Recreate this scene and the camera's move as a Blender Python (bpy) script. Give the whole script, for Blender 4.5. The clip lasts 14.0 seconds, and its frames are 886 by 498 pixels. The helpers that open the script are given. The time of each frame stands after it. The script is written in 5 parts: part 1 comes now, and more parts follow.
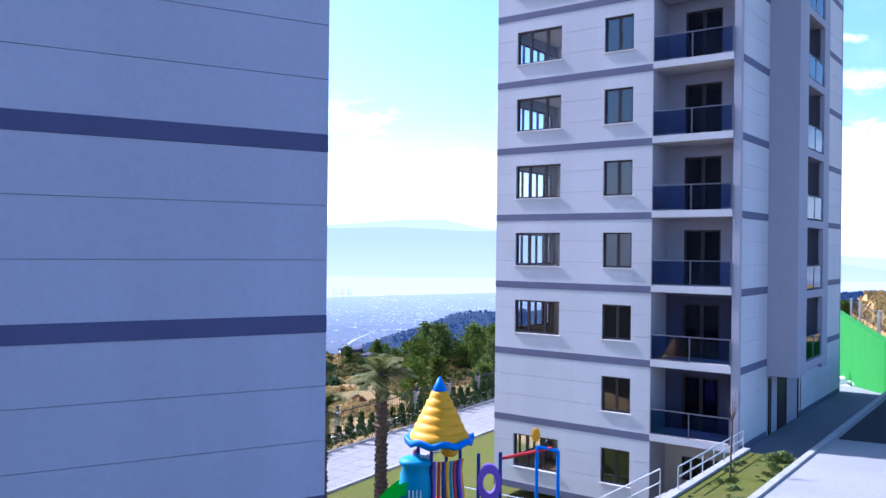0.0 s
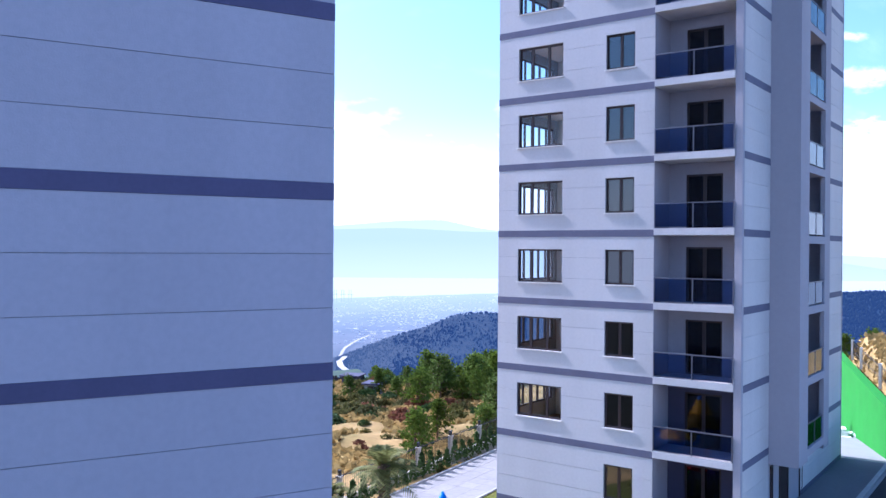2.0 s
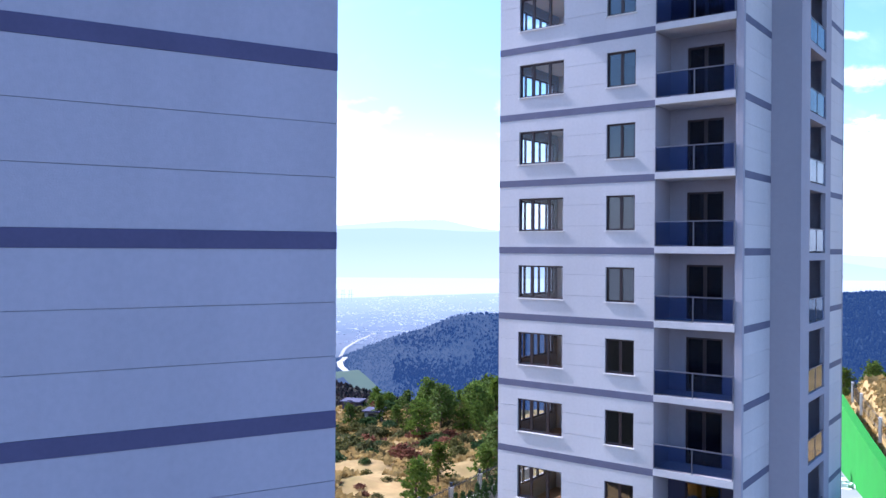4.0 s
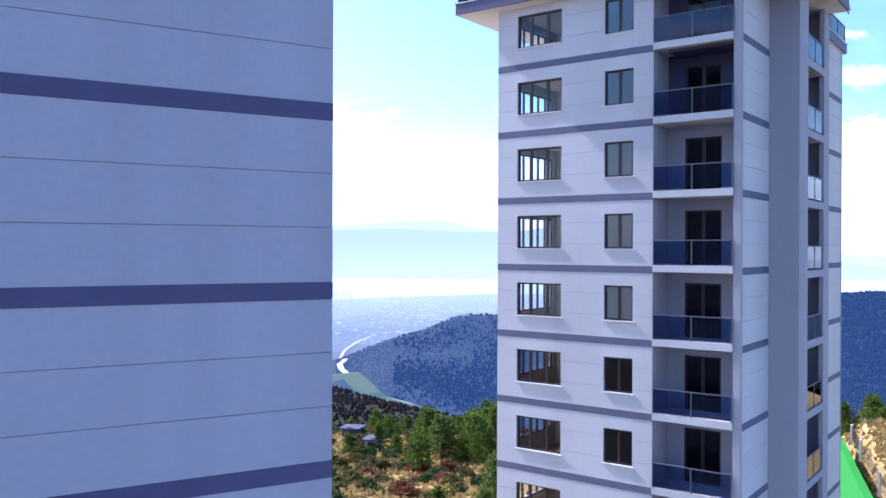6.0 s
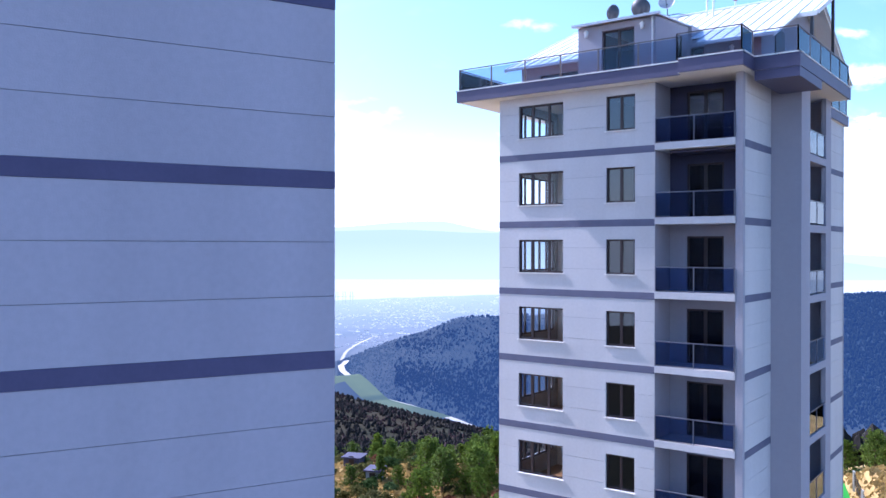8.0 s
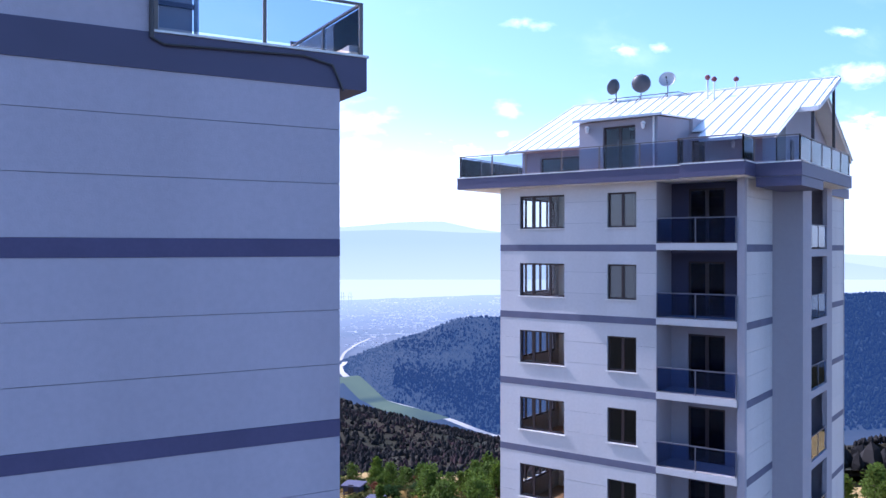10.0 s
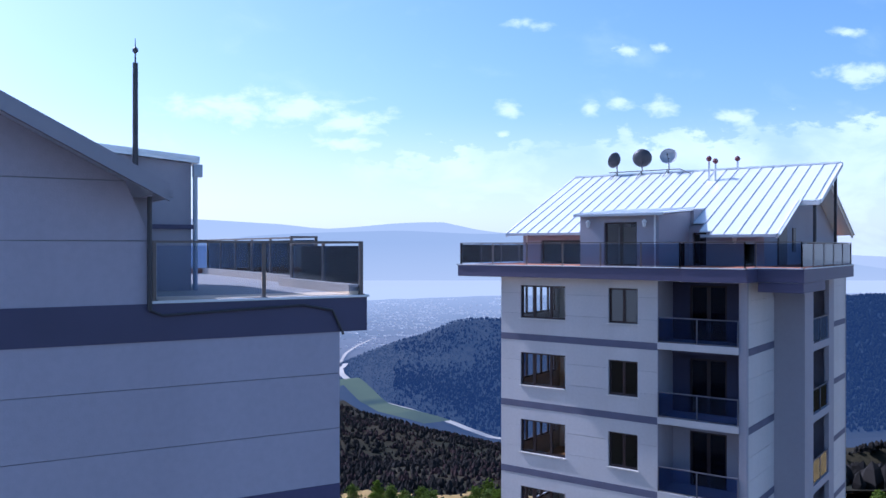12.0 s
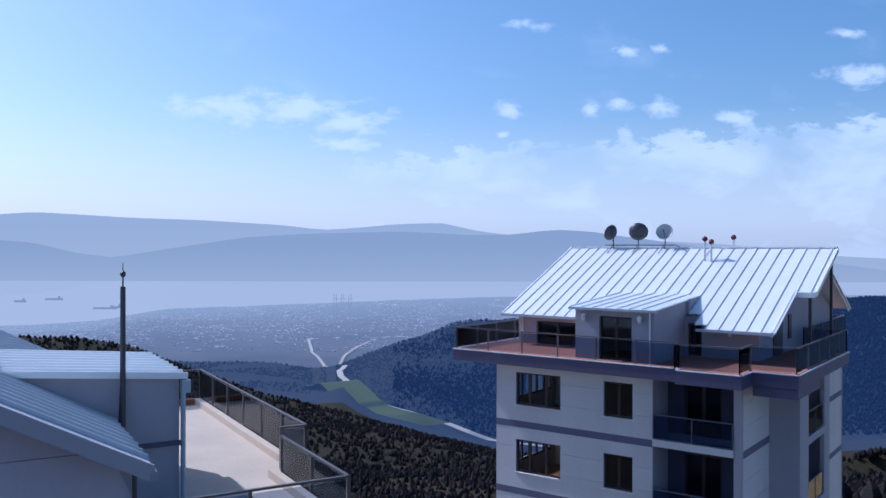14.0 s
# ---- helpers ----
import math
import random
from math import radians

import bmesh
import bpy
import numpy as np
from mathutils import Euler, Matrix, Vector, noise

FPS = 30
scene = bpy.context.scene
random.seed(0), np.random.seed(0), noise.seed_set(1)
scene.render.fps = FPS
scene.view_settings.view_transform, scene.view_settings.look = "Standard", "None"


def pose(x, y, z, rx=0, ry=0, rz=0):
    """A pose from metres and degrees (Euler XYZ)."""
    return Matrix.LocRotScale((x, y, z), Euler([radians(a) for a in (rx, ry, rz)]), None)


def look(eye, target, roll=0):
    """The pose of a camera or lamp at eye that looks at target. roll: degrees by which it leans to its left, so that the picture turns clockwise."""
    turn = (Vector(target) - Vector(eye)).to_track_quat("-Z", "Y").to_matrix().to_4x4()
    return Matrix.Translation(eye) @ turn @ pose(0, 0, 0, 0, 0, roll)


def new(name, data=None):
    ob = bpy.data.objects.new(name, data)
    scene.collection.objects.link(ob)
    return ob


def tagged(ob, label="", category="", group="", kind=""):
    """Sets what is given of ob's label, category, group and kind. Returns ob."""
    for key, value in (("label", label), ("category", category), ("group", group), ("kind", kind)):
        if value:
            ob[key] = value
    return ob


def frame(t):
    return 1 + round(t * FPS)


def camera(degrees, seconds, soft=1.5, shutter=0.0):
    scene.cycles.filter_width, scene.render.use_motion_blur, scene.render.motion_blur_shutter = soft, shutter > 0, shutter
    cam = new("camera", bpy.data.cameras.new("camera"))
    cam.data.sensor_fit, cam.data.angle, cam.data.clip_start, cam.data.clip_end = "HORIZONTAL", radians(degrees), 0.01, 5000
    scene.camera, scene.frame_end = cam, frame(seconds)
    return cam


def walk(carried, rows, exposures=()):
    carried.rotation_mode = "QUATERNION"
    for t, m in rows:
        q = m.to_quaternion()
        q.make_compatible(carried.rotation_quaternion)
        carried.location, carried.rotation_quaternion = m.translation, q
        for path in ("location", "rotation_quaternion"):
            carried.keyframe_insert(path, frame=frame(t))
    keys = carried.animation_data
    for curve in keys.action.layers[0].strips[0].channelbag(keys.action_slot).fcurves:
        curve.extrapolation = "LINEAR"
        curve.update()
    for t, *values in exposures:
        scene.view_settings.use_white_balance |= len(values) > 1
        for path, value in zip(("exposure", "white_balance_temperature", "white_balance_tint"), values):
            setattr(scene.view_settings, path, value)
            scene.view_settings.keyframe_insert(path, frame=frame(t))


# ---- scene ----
cam = camera(56.0, 14.0)
PATH = [
    (0, (30.209, -32.048, 10.678), (29.016, -30.443, 10.677), 0.6),
    (0.5, (30.227, -32.096, 11.584), (29.033, -30.492, 11.583), 0.6),
    (1, (30.219, -32.114, 12.523), (29.025, -30.509, 12.523), 0.6),
    (1.5, (30.182, -32.114, 13.461), (28.988, -30.509, 13.461), 0.5),
    (2, (30.174, -32.154, 14.417), (28.98, -30.549, 14.416), 0.4),
    (2.5, (30.163, -32.179, 15.344), (28.969, -30.574, 15.343), 0.3),
    (3, (30.175, -32.217, 16.251), (28.981, -30.612, 16.25), 0.4),
    (5.5, (30.199, -32.236, 21.08), (29.005, -30.632, 21.074), 0.2),
    (6, (30.237, -32.198, 21.97), (29.043, -30.593, 21.967), 0.2),
    (6.5, (30.266, -32.187, 22.963), (29.071, -30.583, 22.96), 0.3),
    (7, (30.25, -32.187, 23.979), (29.056, -30.583, 23.976), 0.1),
    (7.5, (30.204, -32.209, 25.0), (29.01, -30.604, 24.997), 0.2),
    (8, (30.193, -32.177, 26.057), (28.997, -30.574, 26.054), 0.1),
    (10.5, (30.049, -32.207, 31.129), (28.856, -30.601, 31.124), -0.0),
    (11, (30.054, -32.215, 32.123), (28.86, -30.611, 32.117), 0.0),
    (11.5, (30.032, -32.187, 33.117), (28.838, -30.583, 33.113), 0.0),
    (12, (29.987, -32.103, 34.114), (28.793, -30.498, 34.11), 0.0),
    (12.5, (29.961, -31.997, 35.106), (28.767, -30.393, 35.102), 0.1),
    (13, (30.002, -31.946, 36.108), (28.808, -30.342, 36.103), 0.0),
    (13.5, (30.047, -31.933, 37.09), (28.852, -30.329, 37.086), 0.0),
    (14, (30.11, -31.95, 37.98), (28.917, -30.345, 37.977), 0.1),
]
EXPOSURES = [(0, 0.92, 5000, 25), (3, 1.0, 5150, 24), (8, 1.02, 5220, 24), (10.5, 0.66, 5120, 27), (11.5, 0.33, 5060, 26), (12.5, -0.03, 5050, 20), (14, -0.33, 5020, 20)]
walk(cam, [(t, look(eye, target, roll)) for t, eye, target, roll in PATH], EXPOSURES)

# ---- daylight ----
SUN_WAY = Vector((1.05, 0.1, -1.0)).normalized()      # the way the sunlight travels
SUN_UP = math.asin(-SUN_WAY.z)
SUN_AZ = math.atan2(-SUN_WAY.x, -SUN_WAY.y)              # from +y towards +x

world = bpy.data.worlds.new("sky")
scene.world = world
world.use_nodes = True
wn, wl = world.node_tree.nodes, world.node_tree.links
wn.clear()


def wnode(kind, **values):
    n = wn.new(kind)
    for k, v in values.items():
        n.inputs[k].default_value = v
    return n


sky = wn.new("ShaderNodeTexSky")
sky.sky_type = "NISHITA"
sky.sun_disc = False
sky.sun_elevation = SUN_UP
sky.sun_rotation = SUN_AZ
sky.altitude = 400
sky.air_density = 1.0
sky.dust_density = 2.3
sky.ozone_density = 2.0
coord = wn.new("ShaderNodeTexCoord")
# fair-weather clouds: single puffs and a ragged bank, placed by the tangents of bearing and height ahead
def wmath(op, x, y=None, z=None):
    n = wn.new("ShaderNodeMath"); n.operation = op
    for k, v in enumerate((x, y, z)):
        if v is None:
            continue
        if isinstance(v, (int, float)):
            n.inputs[k].default_value = v
        else:
            wl.new(v, n.inputs[k])
    return n.outputs[0]


def wvec(op, x, y):
    n = wn.new("ShaderNodeVectorMath"); n.operation = op
    for k, v in enumerate((x, y)):
        if isinstance(v, tuple):
            n.inputs[k].default_value = v
        else:
            wl.new(v, n.inputs[k])
    return n


def wramp(x, a, b, lo=0.0, hi=1.0):
    n = wn.new("ShaderNodeMapRange"); n.interpolation_type = "SMOOTHSTEP"
    for k, v in (("From Min", a), ("From Max", b), ("To Min", lo), ("To Max", hi)):
        n.inputs[k].default_value = v
    wl.new(x, n.inputs["Value"])
    return n.outputs[0]


sep = wn.new("ShaderNodeSeparateXYZ")
wl.new(coord.outputs["Generated"], sep.inputs[0])
ahead_ = wvec("DOT_PRODUCT", coord.outputs["Generated"], (-0.5963, 0.8028, 0)).outputs["Value"]
across_ = wvec("DOT_PRODUCT", coord.outputs["Generated"], (0.8028, 0.5963, 0)).outputs["Value"]
reach = wmath("MAXIMUM", ahead_, 0.05)
tan_u, tan_v = wmath("DIVIDE", across_, reach), wmath("DIVIDE", sep.outputs["Z"], reach)
plane = wn.new("ShaderNodeCombineXYZ")
wl.new(tan_u, plane.inputs[0]); wl.new(tan_v, plane.inputs[1])
stretched = wvec("MULTIPLY", plane.outputs[0], (1.0, 1.9, 1.0)).outputs[0]
fine = wnode("ShaderNodeTexNoise", Scale=26.0, Detail=8.0, Roughness=0.6, Distortion=0.2)
wl.new(stretched, fine.inputs["Vector"])
broad = wnode("ShaderNodeTexNoise", Scale=7.0, Detail=6.0, Roughness=0.55, Distortion=0.3)
wl.new(stretched, broad.inputs["Vector"])
PUFFS = ((-0.27, 0.170, 0.105, 0.021), (-0.19, 0.165, 0.11, 0.030), (-0.115, 0.150, 0.075, 0.023), (-0.12, 0.122, 0.06, 0.014), (0.10, 0.268, 0.032, 0.010),
         (0.22, 0.236, 0.027, 0.010), (0.262, 0.238, 0.02, 0.007), (0.075, 0.163, 0.025, 0.015), (0.175, 0.167, 0.017, 0.014), (0.212, 0.172, 0.022, 0.012),
         (0.263, 0.169, 0.027, 0.016), (0.35, 0.158, 0.035, 0.012), (0.485, 0.257, 0.03, 0.009), (0.50, 0.207, 0.045, 0.019), (0.07, 0.136, 0.013, 0.007))
best = None
for pu, pv, ru, rv in PUFFS:
    off_ = wvec("MULTIPLY", wvec("SUBTRACT", plane.outputs[0], (pu, pv, 0.0)).outputs[0], (1 / ru, 1 / rv, 0.0))
    near_ = wmath("SUBTRACT", 1.0, wvec("LENGTH", off_.outputs[0], (0.0, 0.0, 0.0)).outputs["Value"])
    best = near_ if best is None else wmath("MAXIMUM", best, near_)
ragged = wmath("MULTIPLY_ADD", fine.outputs["Fac"], 2.6, -1.3)
puffs = wmath("MULTIPLY", wramp(wmath("ADD", best, ragged), 0.05, 1.0), 0.72)
bank_top = wmath("MULTIPLY_ADD", tan_u, 0.075, 0.126)
bank = wmath("ADD", wmath("SUBTRACT", bank_top, tan_v), wmath("MULTIPLY_ADD", fine.outputs["Fac"], 0.12, -0.06))
bank = wmath("MULTIPLY", wramp(bank, 0.0, 0.022), wramp(tan_u, -0.24, -0.05))
bank = wmath("MULTIPLY", bank, wramp(broad.outputs["Fac"], 0.32, 0.64, 0.25, 0.72))
wisps = wmath("MULTIPLY", wramp(broad.outputs["Fac"], 0.54, 0.80), wramp(tan_v, 0.10, 0.30, 0.45, 0.10))
cloudy = wmath("MAXIMUM", wmath("MAXIMUM", puffs, bank), wisps)
mist = wn.new("ShaderNodeMapRange")         # haze along the horizon
for k, v in (("From Min", 0.02), ("From Max", 0.17), ("To Min", 0.58), ("To Max", 0.0)):
    mist.inputs[k].default_value = v
mist.interpolation_type = "SMOOTHSTEP"
wl.new(sep.outputs["Z"], mist.inputs["Value"])
veil = wn.new("ShaderNodeMath"); veil.operation = "MAXIMUM"
wl.new(cloudy, veil.inputs[0]); wl.new(mist.outputs[0], veil.inputs[1])
vivid = wn.new("ShaderNodeHueSaturation"); vivid.inputs["Saturation"].default_value = 1.12; vivid.inputs["Hue"].default_value = 0.486; vivid.inputs["Value"].default_value = 1.15
wl.new(sky.outputs[0], vivid.inputs["Color"])
both = wn.new("ShaderNodeMixRGB")
both.inputs[2].default_value = (7.5, 8.35, 9.0, 1)
wl.new(veil.outputs[0], both.inputs[0]); wl.new(vivid.outputs[0], both.inputs[1])
wbg = wn.new("ShaderNodeBackground"); wbg.inputs[1].default_value = 0.128
wout = wn.new("ShaderNodeOutputWorld")
wl.new(both.outputs[0], wbg.inputs[0]); wl.new(wbg.outputs[0], wout.inputs[0])

sun = new("sun", bpy.data.lights.new("sun", "SUN"))
sun.data.energy, sun.data.angle, sun.data.color = 5.0, radians(0.55), (1.0, 0.94, 0.86)
sun.matrix_world = look((0, 0, 80), tuple(Vector((0, 0, 80)) + SUN_WAY))

# haze colours, painted onto the far surfaces as emission
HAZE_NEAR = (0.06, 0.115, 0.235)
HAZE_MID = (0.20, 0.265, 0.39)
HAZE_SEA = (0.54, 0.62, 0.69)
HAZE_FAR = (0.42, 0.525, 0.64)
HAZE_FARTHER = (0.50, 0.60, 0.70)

# ---- materials ----
def material(name, base, rough=0.7, metal=0.0, grain=0.0, grain_scale=30.0, stain=0.0, stain_scale=0.6, bump=0.0, bump_scale=60.0,
             streak=False, per_object=0.0, per_island=0.0, spec=0.5, stain_colour=None):
    """Base colour with variation at two scales, fine relief, and a tint of its own for each object or island."""
    m = bpy.data.materials.new(name)
    m.use_nodes = True
    n, l = m.node_tree.nodes, m.node_tree.links
    b = n["Principled BSDF"]
    b.inputs["Roughness"].default_value, b.inputs["Metallic"].default_value = rough, metal
    b.inputs["Specular IOR Level"].default_value = spec
    geo = n.new("ShaderNodeNewGeometry")
    rgb = n.new("ShaderNodeRGB"); rgb.outputs[0].default_value = (*base, 1)
    out = rgb.outputs[0]

    def vary(source, amount, colour, out):
        mix = n.new("ShaderNodeMixRGB"); mix.inputs[2].default_value = (*colour, 1)
        ramp = n.new("ShaderNodeMapRange")
        for k, v in (("From Min", 0.35), ("From Max", 0.7), ("To Min", 0.0), ("To Max", amount)):
            ramp.inputs[k].default_value = v
        l.new(source, ramp.inputs["Value"]); l.new(ramp.outputs[0], mix.inputs[0]); l.new(out, mix.inputs[1])
        return mix.outputs[0]

    if stain:
        t = n.new("ShaderNodeTexNoise"); t.inputs["Scale"].default_value = stain_scale; t.inputs["Detail"].default_value = 5
        if streak:
            sq = n.new("ShaderNodeVectorMath"); sq.operation = "MULTIPLY"; sq.inputs[1].default_value = (1, 1, 0.13)
            l.new(geo.outputs["Position"], sq.inputs[0]); l.new(sq.outputs[0], t.inputs["Vector"])
        else:
            l.new(geo.outputs["Position"], t.inputs["Vector"])
        out = vary(t.outputs["Fac"], stain, stain_colour or [c * 0.55 for c in base], out)
    if grain:
        t = n.new("ShaderNodeTexNoise"); t.inputs["Scale"].default_value = grain_scale; t.inputs["Detail"].default_value = 4
        l.new(geo.outputs["Position"], t.inputs["Vector"])
        out = vary(t.outputs["Fac"], grain, [c * 0.5 for c in base], out)
    for amount, kind in ((per_object, "o"), (per_island, "i")):
        if amount:
            src = n.new("ShaderNodeObjectInfo").outputs["Random"] if kind == "o" else geo.outputs["Random Per Island"]
            hs = n.new("ShaderNodeHueSaturation")
            mr = n.new("ShaderNodeMapRange"); mr.inputs["To Min"].default_value, mr.inputs["To Max"].default_value = 1 - amount, 1 + amount
            l.new(src, mr.inputs["Value"]); l.new(mr.outputs[0], hs.inputs["Value"])
            if amount > 0.9:
                mh = n.new("ShaderNodeMapRange"); mh.inputs["To Min"].default_value, mh.inputs["To Max"].default_value = 0.5 - amount * 0.1, 0.5 + amount * 0.05
                l.new(src, mh.inputs["Value"]); l.new(mh.outputs[0], hs.inputs["Hue"])
            l.new(out, hs.inputs["Color"]); out = hs.outputs[0]
    l.new(out, b.inputs["Base Color"])
    if bump:
        t = n.new("ShaderNodeTexNoise"); t.inputs["Scale"].default_value = bump_scale; t.inputs["Detail"].default_value = 3
        l.new(geo.outputs["Position"], t.inputs["Vector"])
        bp = n.new("ShaderNodeBump"); bp.inputs["Strength"].default_value = bump; bp.inputs["Distance"].default_value = 0.02
        l.new(t.outputs["Fac"], bp.inputs["Height"]); l.new(bp.outputs[0], b.inputs["Normal"])
    return m


def glass(name, tint, see=0.6, rough=0.02, ior=1.5):
    """A thin tinted sheet: partly clear, with a mirror's gloss that grows at grazing angles."""
    m = bpy.data.materials.new(name)
    m.use_nodes = True
    n, l = m.node_tree.nodes, m.node_tree.links
    n.clear()
    clear = n.new("ShaderNodeBsdfTransparent"); clear.inputs[0].default_value = (*[see * c for c in tint], 1)
    gloss = n.new("ShaderNodeBsdfGlossy"); gloss.inputs["Roughness"].default_value = rough
    gloss.inputs[0].default_value = (0.9, 0.95, 1, 1)
    fres = n.new("ShaderNodeFresnel"); fres.inputs[0].default_value = ior
    mix = n.new("ShaderNodeMixShader"); o = n.new("ShaderNodeOutputMaterial")
    l.new(fres.outputs[0], mix.inputs[0]); l.new(clear.outputs[0], mix.inputs[1]); l.new(gloss.outputs[0], mix.inputs[2])
    l.new(mix.outputs[0], o.inputs[0])
    return m


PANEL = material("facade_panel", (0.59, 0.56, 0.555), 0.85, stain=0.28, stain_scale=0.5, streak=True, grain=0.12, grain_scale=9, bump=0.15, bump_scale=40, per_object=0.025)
# darker lilac copy of the panel: the second tower's shade is in the colour
PANEL_SHADED = material("facade_panel_grey", (0.475, 0.425, 0.485), 0.85, stain=0.3, stain_scale=0.45, streak=True, grain=0.12, grain_scale=9, bump=0.15, bump_scale=40, per_object=0.02)
# lighter copy of the band: grazing sun on the first tower is painted in
BAND_LIT = material("dark_band", (0.13, 0.128, 0.19), 0.8, stain=0.3, stain_scale=1.2, grain=0.15, grain_scale=14, bump=0.1, per_object=0.04)
# purple copy of the same band, with the second tower's shade painted in
BAND_SHADED = material("dark_purple_band", (0.098, 0.084, 0.165), 0.8, stain=0.3, stain_scale=1.2, grain=0.15, grain_scale=14, bump=0.1, per_object=0.04)
FASCIA = material("fascia_metal", (0.075, 0.066, 0.125), 0.55, stain=0.25, stain_scale=0.9, per_object=0.03)
GROOVE = material("joint", (0.27, 0.265, 0.275), 0.9, grain=0.2, grain_scale=8)
PLASTER = material("plaster", (0.375, 0.35, 0.385), 0.9, stain=0.22, stain_scale=0.35, streak=True, grain=0.08, grain_scale=6, bump=0.08)
# room plaster far below its own tone: unlit dimness is in the colour
DIMMED_INNER = material("inner_plaster", (0.13, 0.125, 0.16), 0.9, stain=0.15, stain_scale=0.5, grain=0.05)
WHITEWALL = material("white_wall", (0.74, 0.72, 0.67), 0.9, stain=0.1, stain_scale=0.6)
SOFFIT = material("soffit", (0.74, 0.70, 0.66), 0.85, stain=0.12, stain_scale=0.5)
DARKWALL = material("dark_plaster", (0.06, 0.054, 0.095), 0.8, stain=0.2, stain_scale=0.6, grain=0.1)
FRAME = material("window_frame", (0.030, 0.013, 0.014), 0.45, grain=0.3, grain_scale=20, per_object=0.05)
SILL = material("marble_sill", (0.68, 0.64, 0.60), 0.4, grain=0.2, grain_scale=8)
FLOORING = material("wood_floor", (0.30, 0.16, 0.07), 0.4, grain=0.4, grain_scale=5)
PANE = glass("window_pane", (0.86, 0.93, 1.0), 0.92, ior=1.5)
SMALLPANE = glass("small_window_pane", (0.55, 0.55, 0.75), 0.55, ior=1.75)
CLEARPANE = glass("clear_pane", (0.98, 0.99, 1.0), 0.98, ior=1.3)
DARKPANE = glass("dark_pane", (0.60, 0.60, 0.85), 0.45, ior=1.4)
RAILGLASS = glass("rail_glass", (0.60, 0.70, 0.95), 0.82, ior=1.4)
DECKGLASS = glass("deck_glass", (0.78, 0.85, 0.97), 0.86, ior=1.28)
STEEL = material("rail_steel", (0.13, 0.13, 0.16), 0.5, 0.3, grain=0.15)
BRONZE = material("rail_bronze", (0.14, 0.115, 0.105), 0.4, 0.5, grain=0.2)
ROOF = material("roof_sheet", (0.82, 0.84, 0.84), 0.32, 0.15, stain=0.12, stain_scale=0.8, grain=0.06, grain_scale=5, per_object=0.03, bump=0.05, bump_scale=3)
SEAM = material("roof_seam", (0.40, 0.44, 0.49), 0.45, 0.2, grain=0.1)
TRIM = material("white_trim", (0.78, 0.77, 0.75), 0.6, stain=0.15, stain_scale=2)
DECK = material("deck_tile", (0.56, 0.46, 0.35), 0.8, stain=0.3, stain_scale=0.8, grain=0.15, grain_scale=12)
BRICKY = material("terracotta", (0.42, 0.16, 0.09), 0.8, stain=0.3, stain_scale=1.5, grain=0.2)
LOWPLASTER = material("beige_plaster", (0.56, 0.49, 0.40), 0.9, stain=0.25, stain_scale=0.6, grain=0.1)
PIPE = material("dark_pipe", (0.05, 0.045, 0.05), 0.5, grain=0.2)
CONCRETE = material("concrete", (0.31, 0.305, 0.30), 0.9, spec=0.2, stain=0.35, stain_scale=0.25, grain=0.2, grain_scale=8, bump=0.3, bump_scale=20)
# concrete of the forecourt, darkened: the tower's shade is put into this colour
SHADED_CONCRETE = material("grey_paving", (0.17, 0.17, 0.18), 0.9, spec=0.2, stain=0.35, stain_scale=0.4, grain=0.2, grain_scale=6, bump=0.3, bump_scale=20)
ASPHALT = material("asphalt", (0.03, 0.03, 0.035), 0.9, spec=0.2, grain=0.3, grain_scale=20, bump=0.4)
KERB = material("kerb_stone", (0.36, 0.35, 0.34), 0.85, grain=0.3, grain_scale=9, per_object=0.06)

# ---- building helpers ----
def box(bm, x0, x1, y0, y1, z0, z1):
    v = [bm.verts.new(p) for p in ((x0, y0, z0), (x1, y0, z0), (x1, y1, z0), (x0, y1, z0), (x0, y0, z1), (x1, y0, z1), (x1, y1, z1), (x0, y1, z1))]
    for f in ((3, 2, 1, 0), (4, 5, 6, 7), (0, 1, 5, 4), (1, 2, 6, 5), (2, 3, 7, 6), (3, 0, 4, 7)):
        bm.faces.new([v[i] for i in f])
    return v


def prism(bm, outline, z0, z1):
    """An upright solid over an outline, counter-clockwise from above."""
    a = [bm.verts.new((x, y, z0)) for x, y in outline]
    b = [bm.verts.new((x, y, z1)) for x, y in outline]
    bm.faces.new(a[::-1]); bm.faces.new(b)
    for i in range(len(a)):
        j = (i + 1) % len(a)
        bm.faces.new((a[i], a[j], b[j], b[i]))


def rod(bm, p, q, r, r2=None, sides=8):
    p, q = Vector(p), Vector(q)
    w = (q - p).normalized()
    u = w.orthogonal().normalized(); v = w.cross(u)
    r2 = r if r2 is None else r2
    a, b = ([bm.verts.new(c + (u * math.cos(k) + v * math.sin(k)) * rad) for k in [2 * math.pi * i / sides for i in range(sides)]] for c, rad in ((p, r), (q, r2)))
    for i in range(sides):
        j = (i + 1) % sides
        bm.faces.new((a[i], a[j], b[j], b[i]))
    bm.faces.new(a[::-1]); bm.faces.new(b)


def lathe(bm, profile, sides=16, centre=(0, 0), wobble=None):
    rings = []
    for r, z in profile:
        ring = []
        for i in range(sides):
            k = 2 * math.pi * i / sides
            dr, dz = wobble(k, r, z) if wobble else (0, 0)
            ring.append(bm.verts.new((centre[0] + (r + dr) * math.cos(k), centre[1] + (r + dr) * math.sin(k), z + dz)))
        rings.append(ring)
    for a, b in zip(rings, rings[1:]):
        for i in range(sides):
            j = (i + 1) % sides
            bm.faces.new((a[i], a[j], b[j], b[i]))
    bm.faces.new(rings[0][::-1]); bm.faces.new(rings[-1])


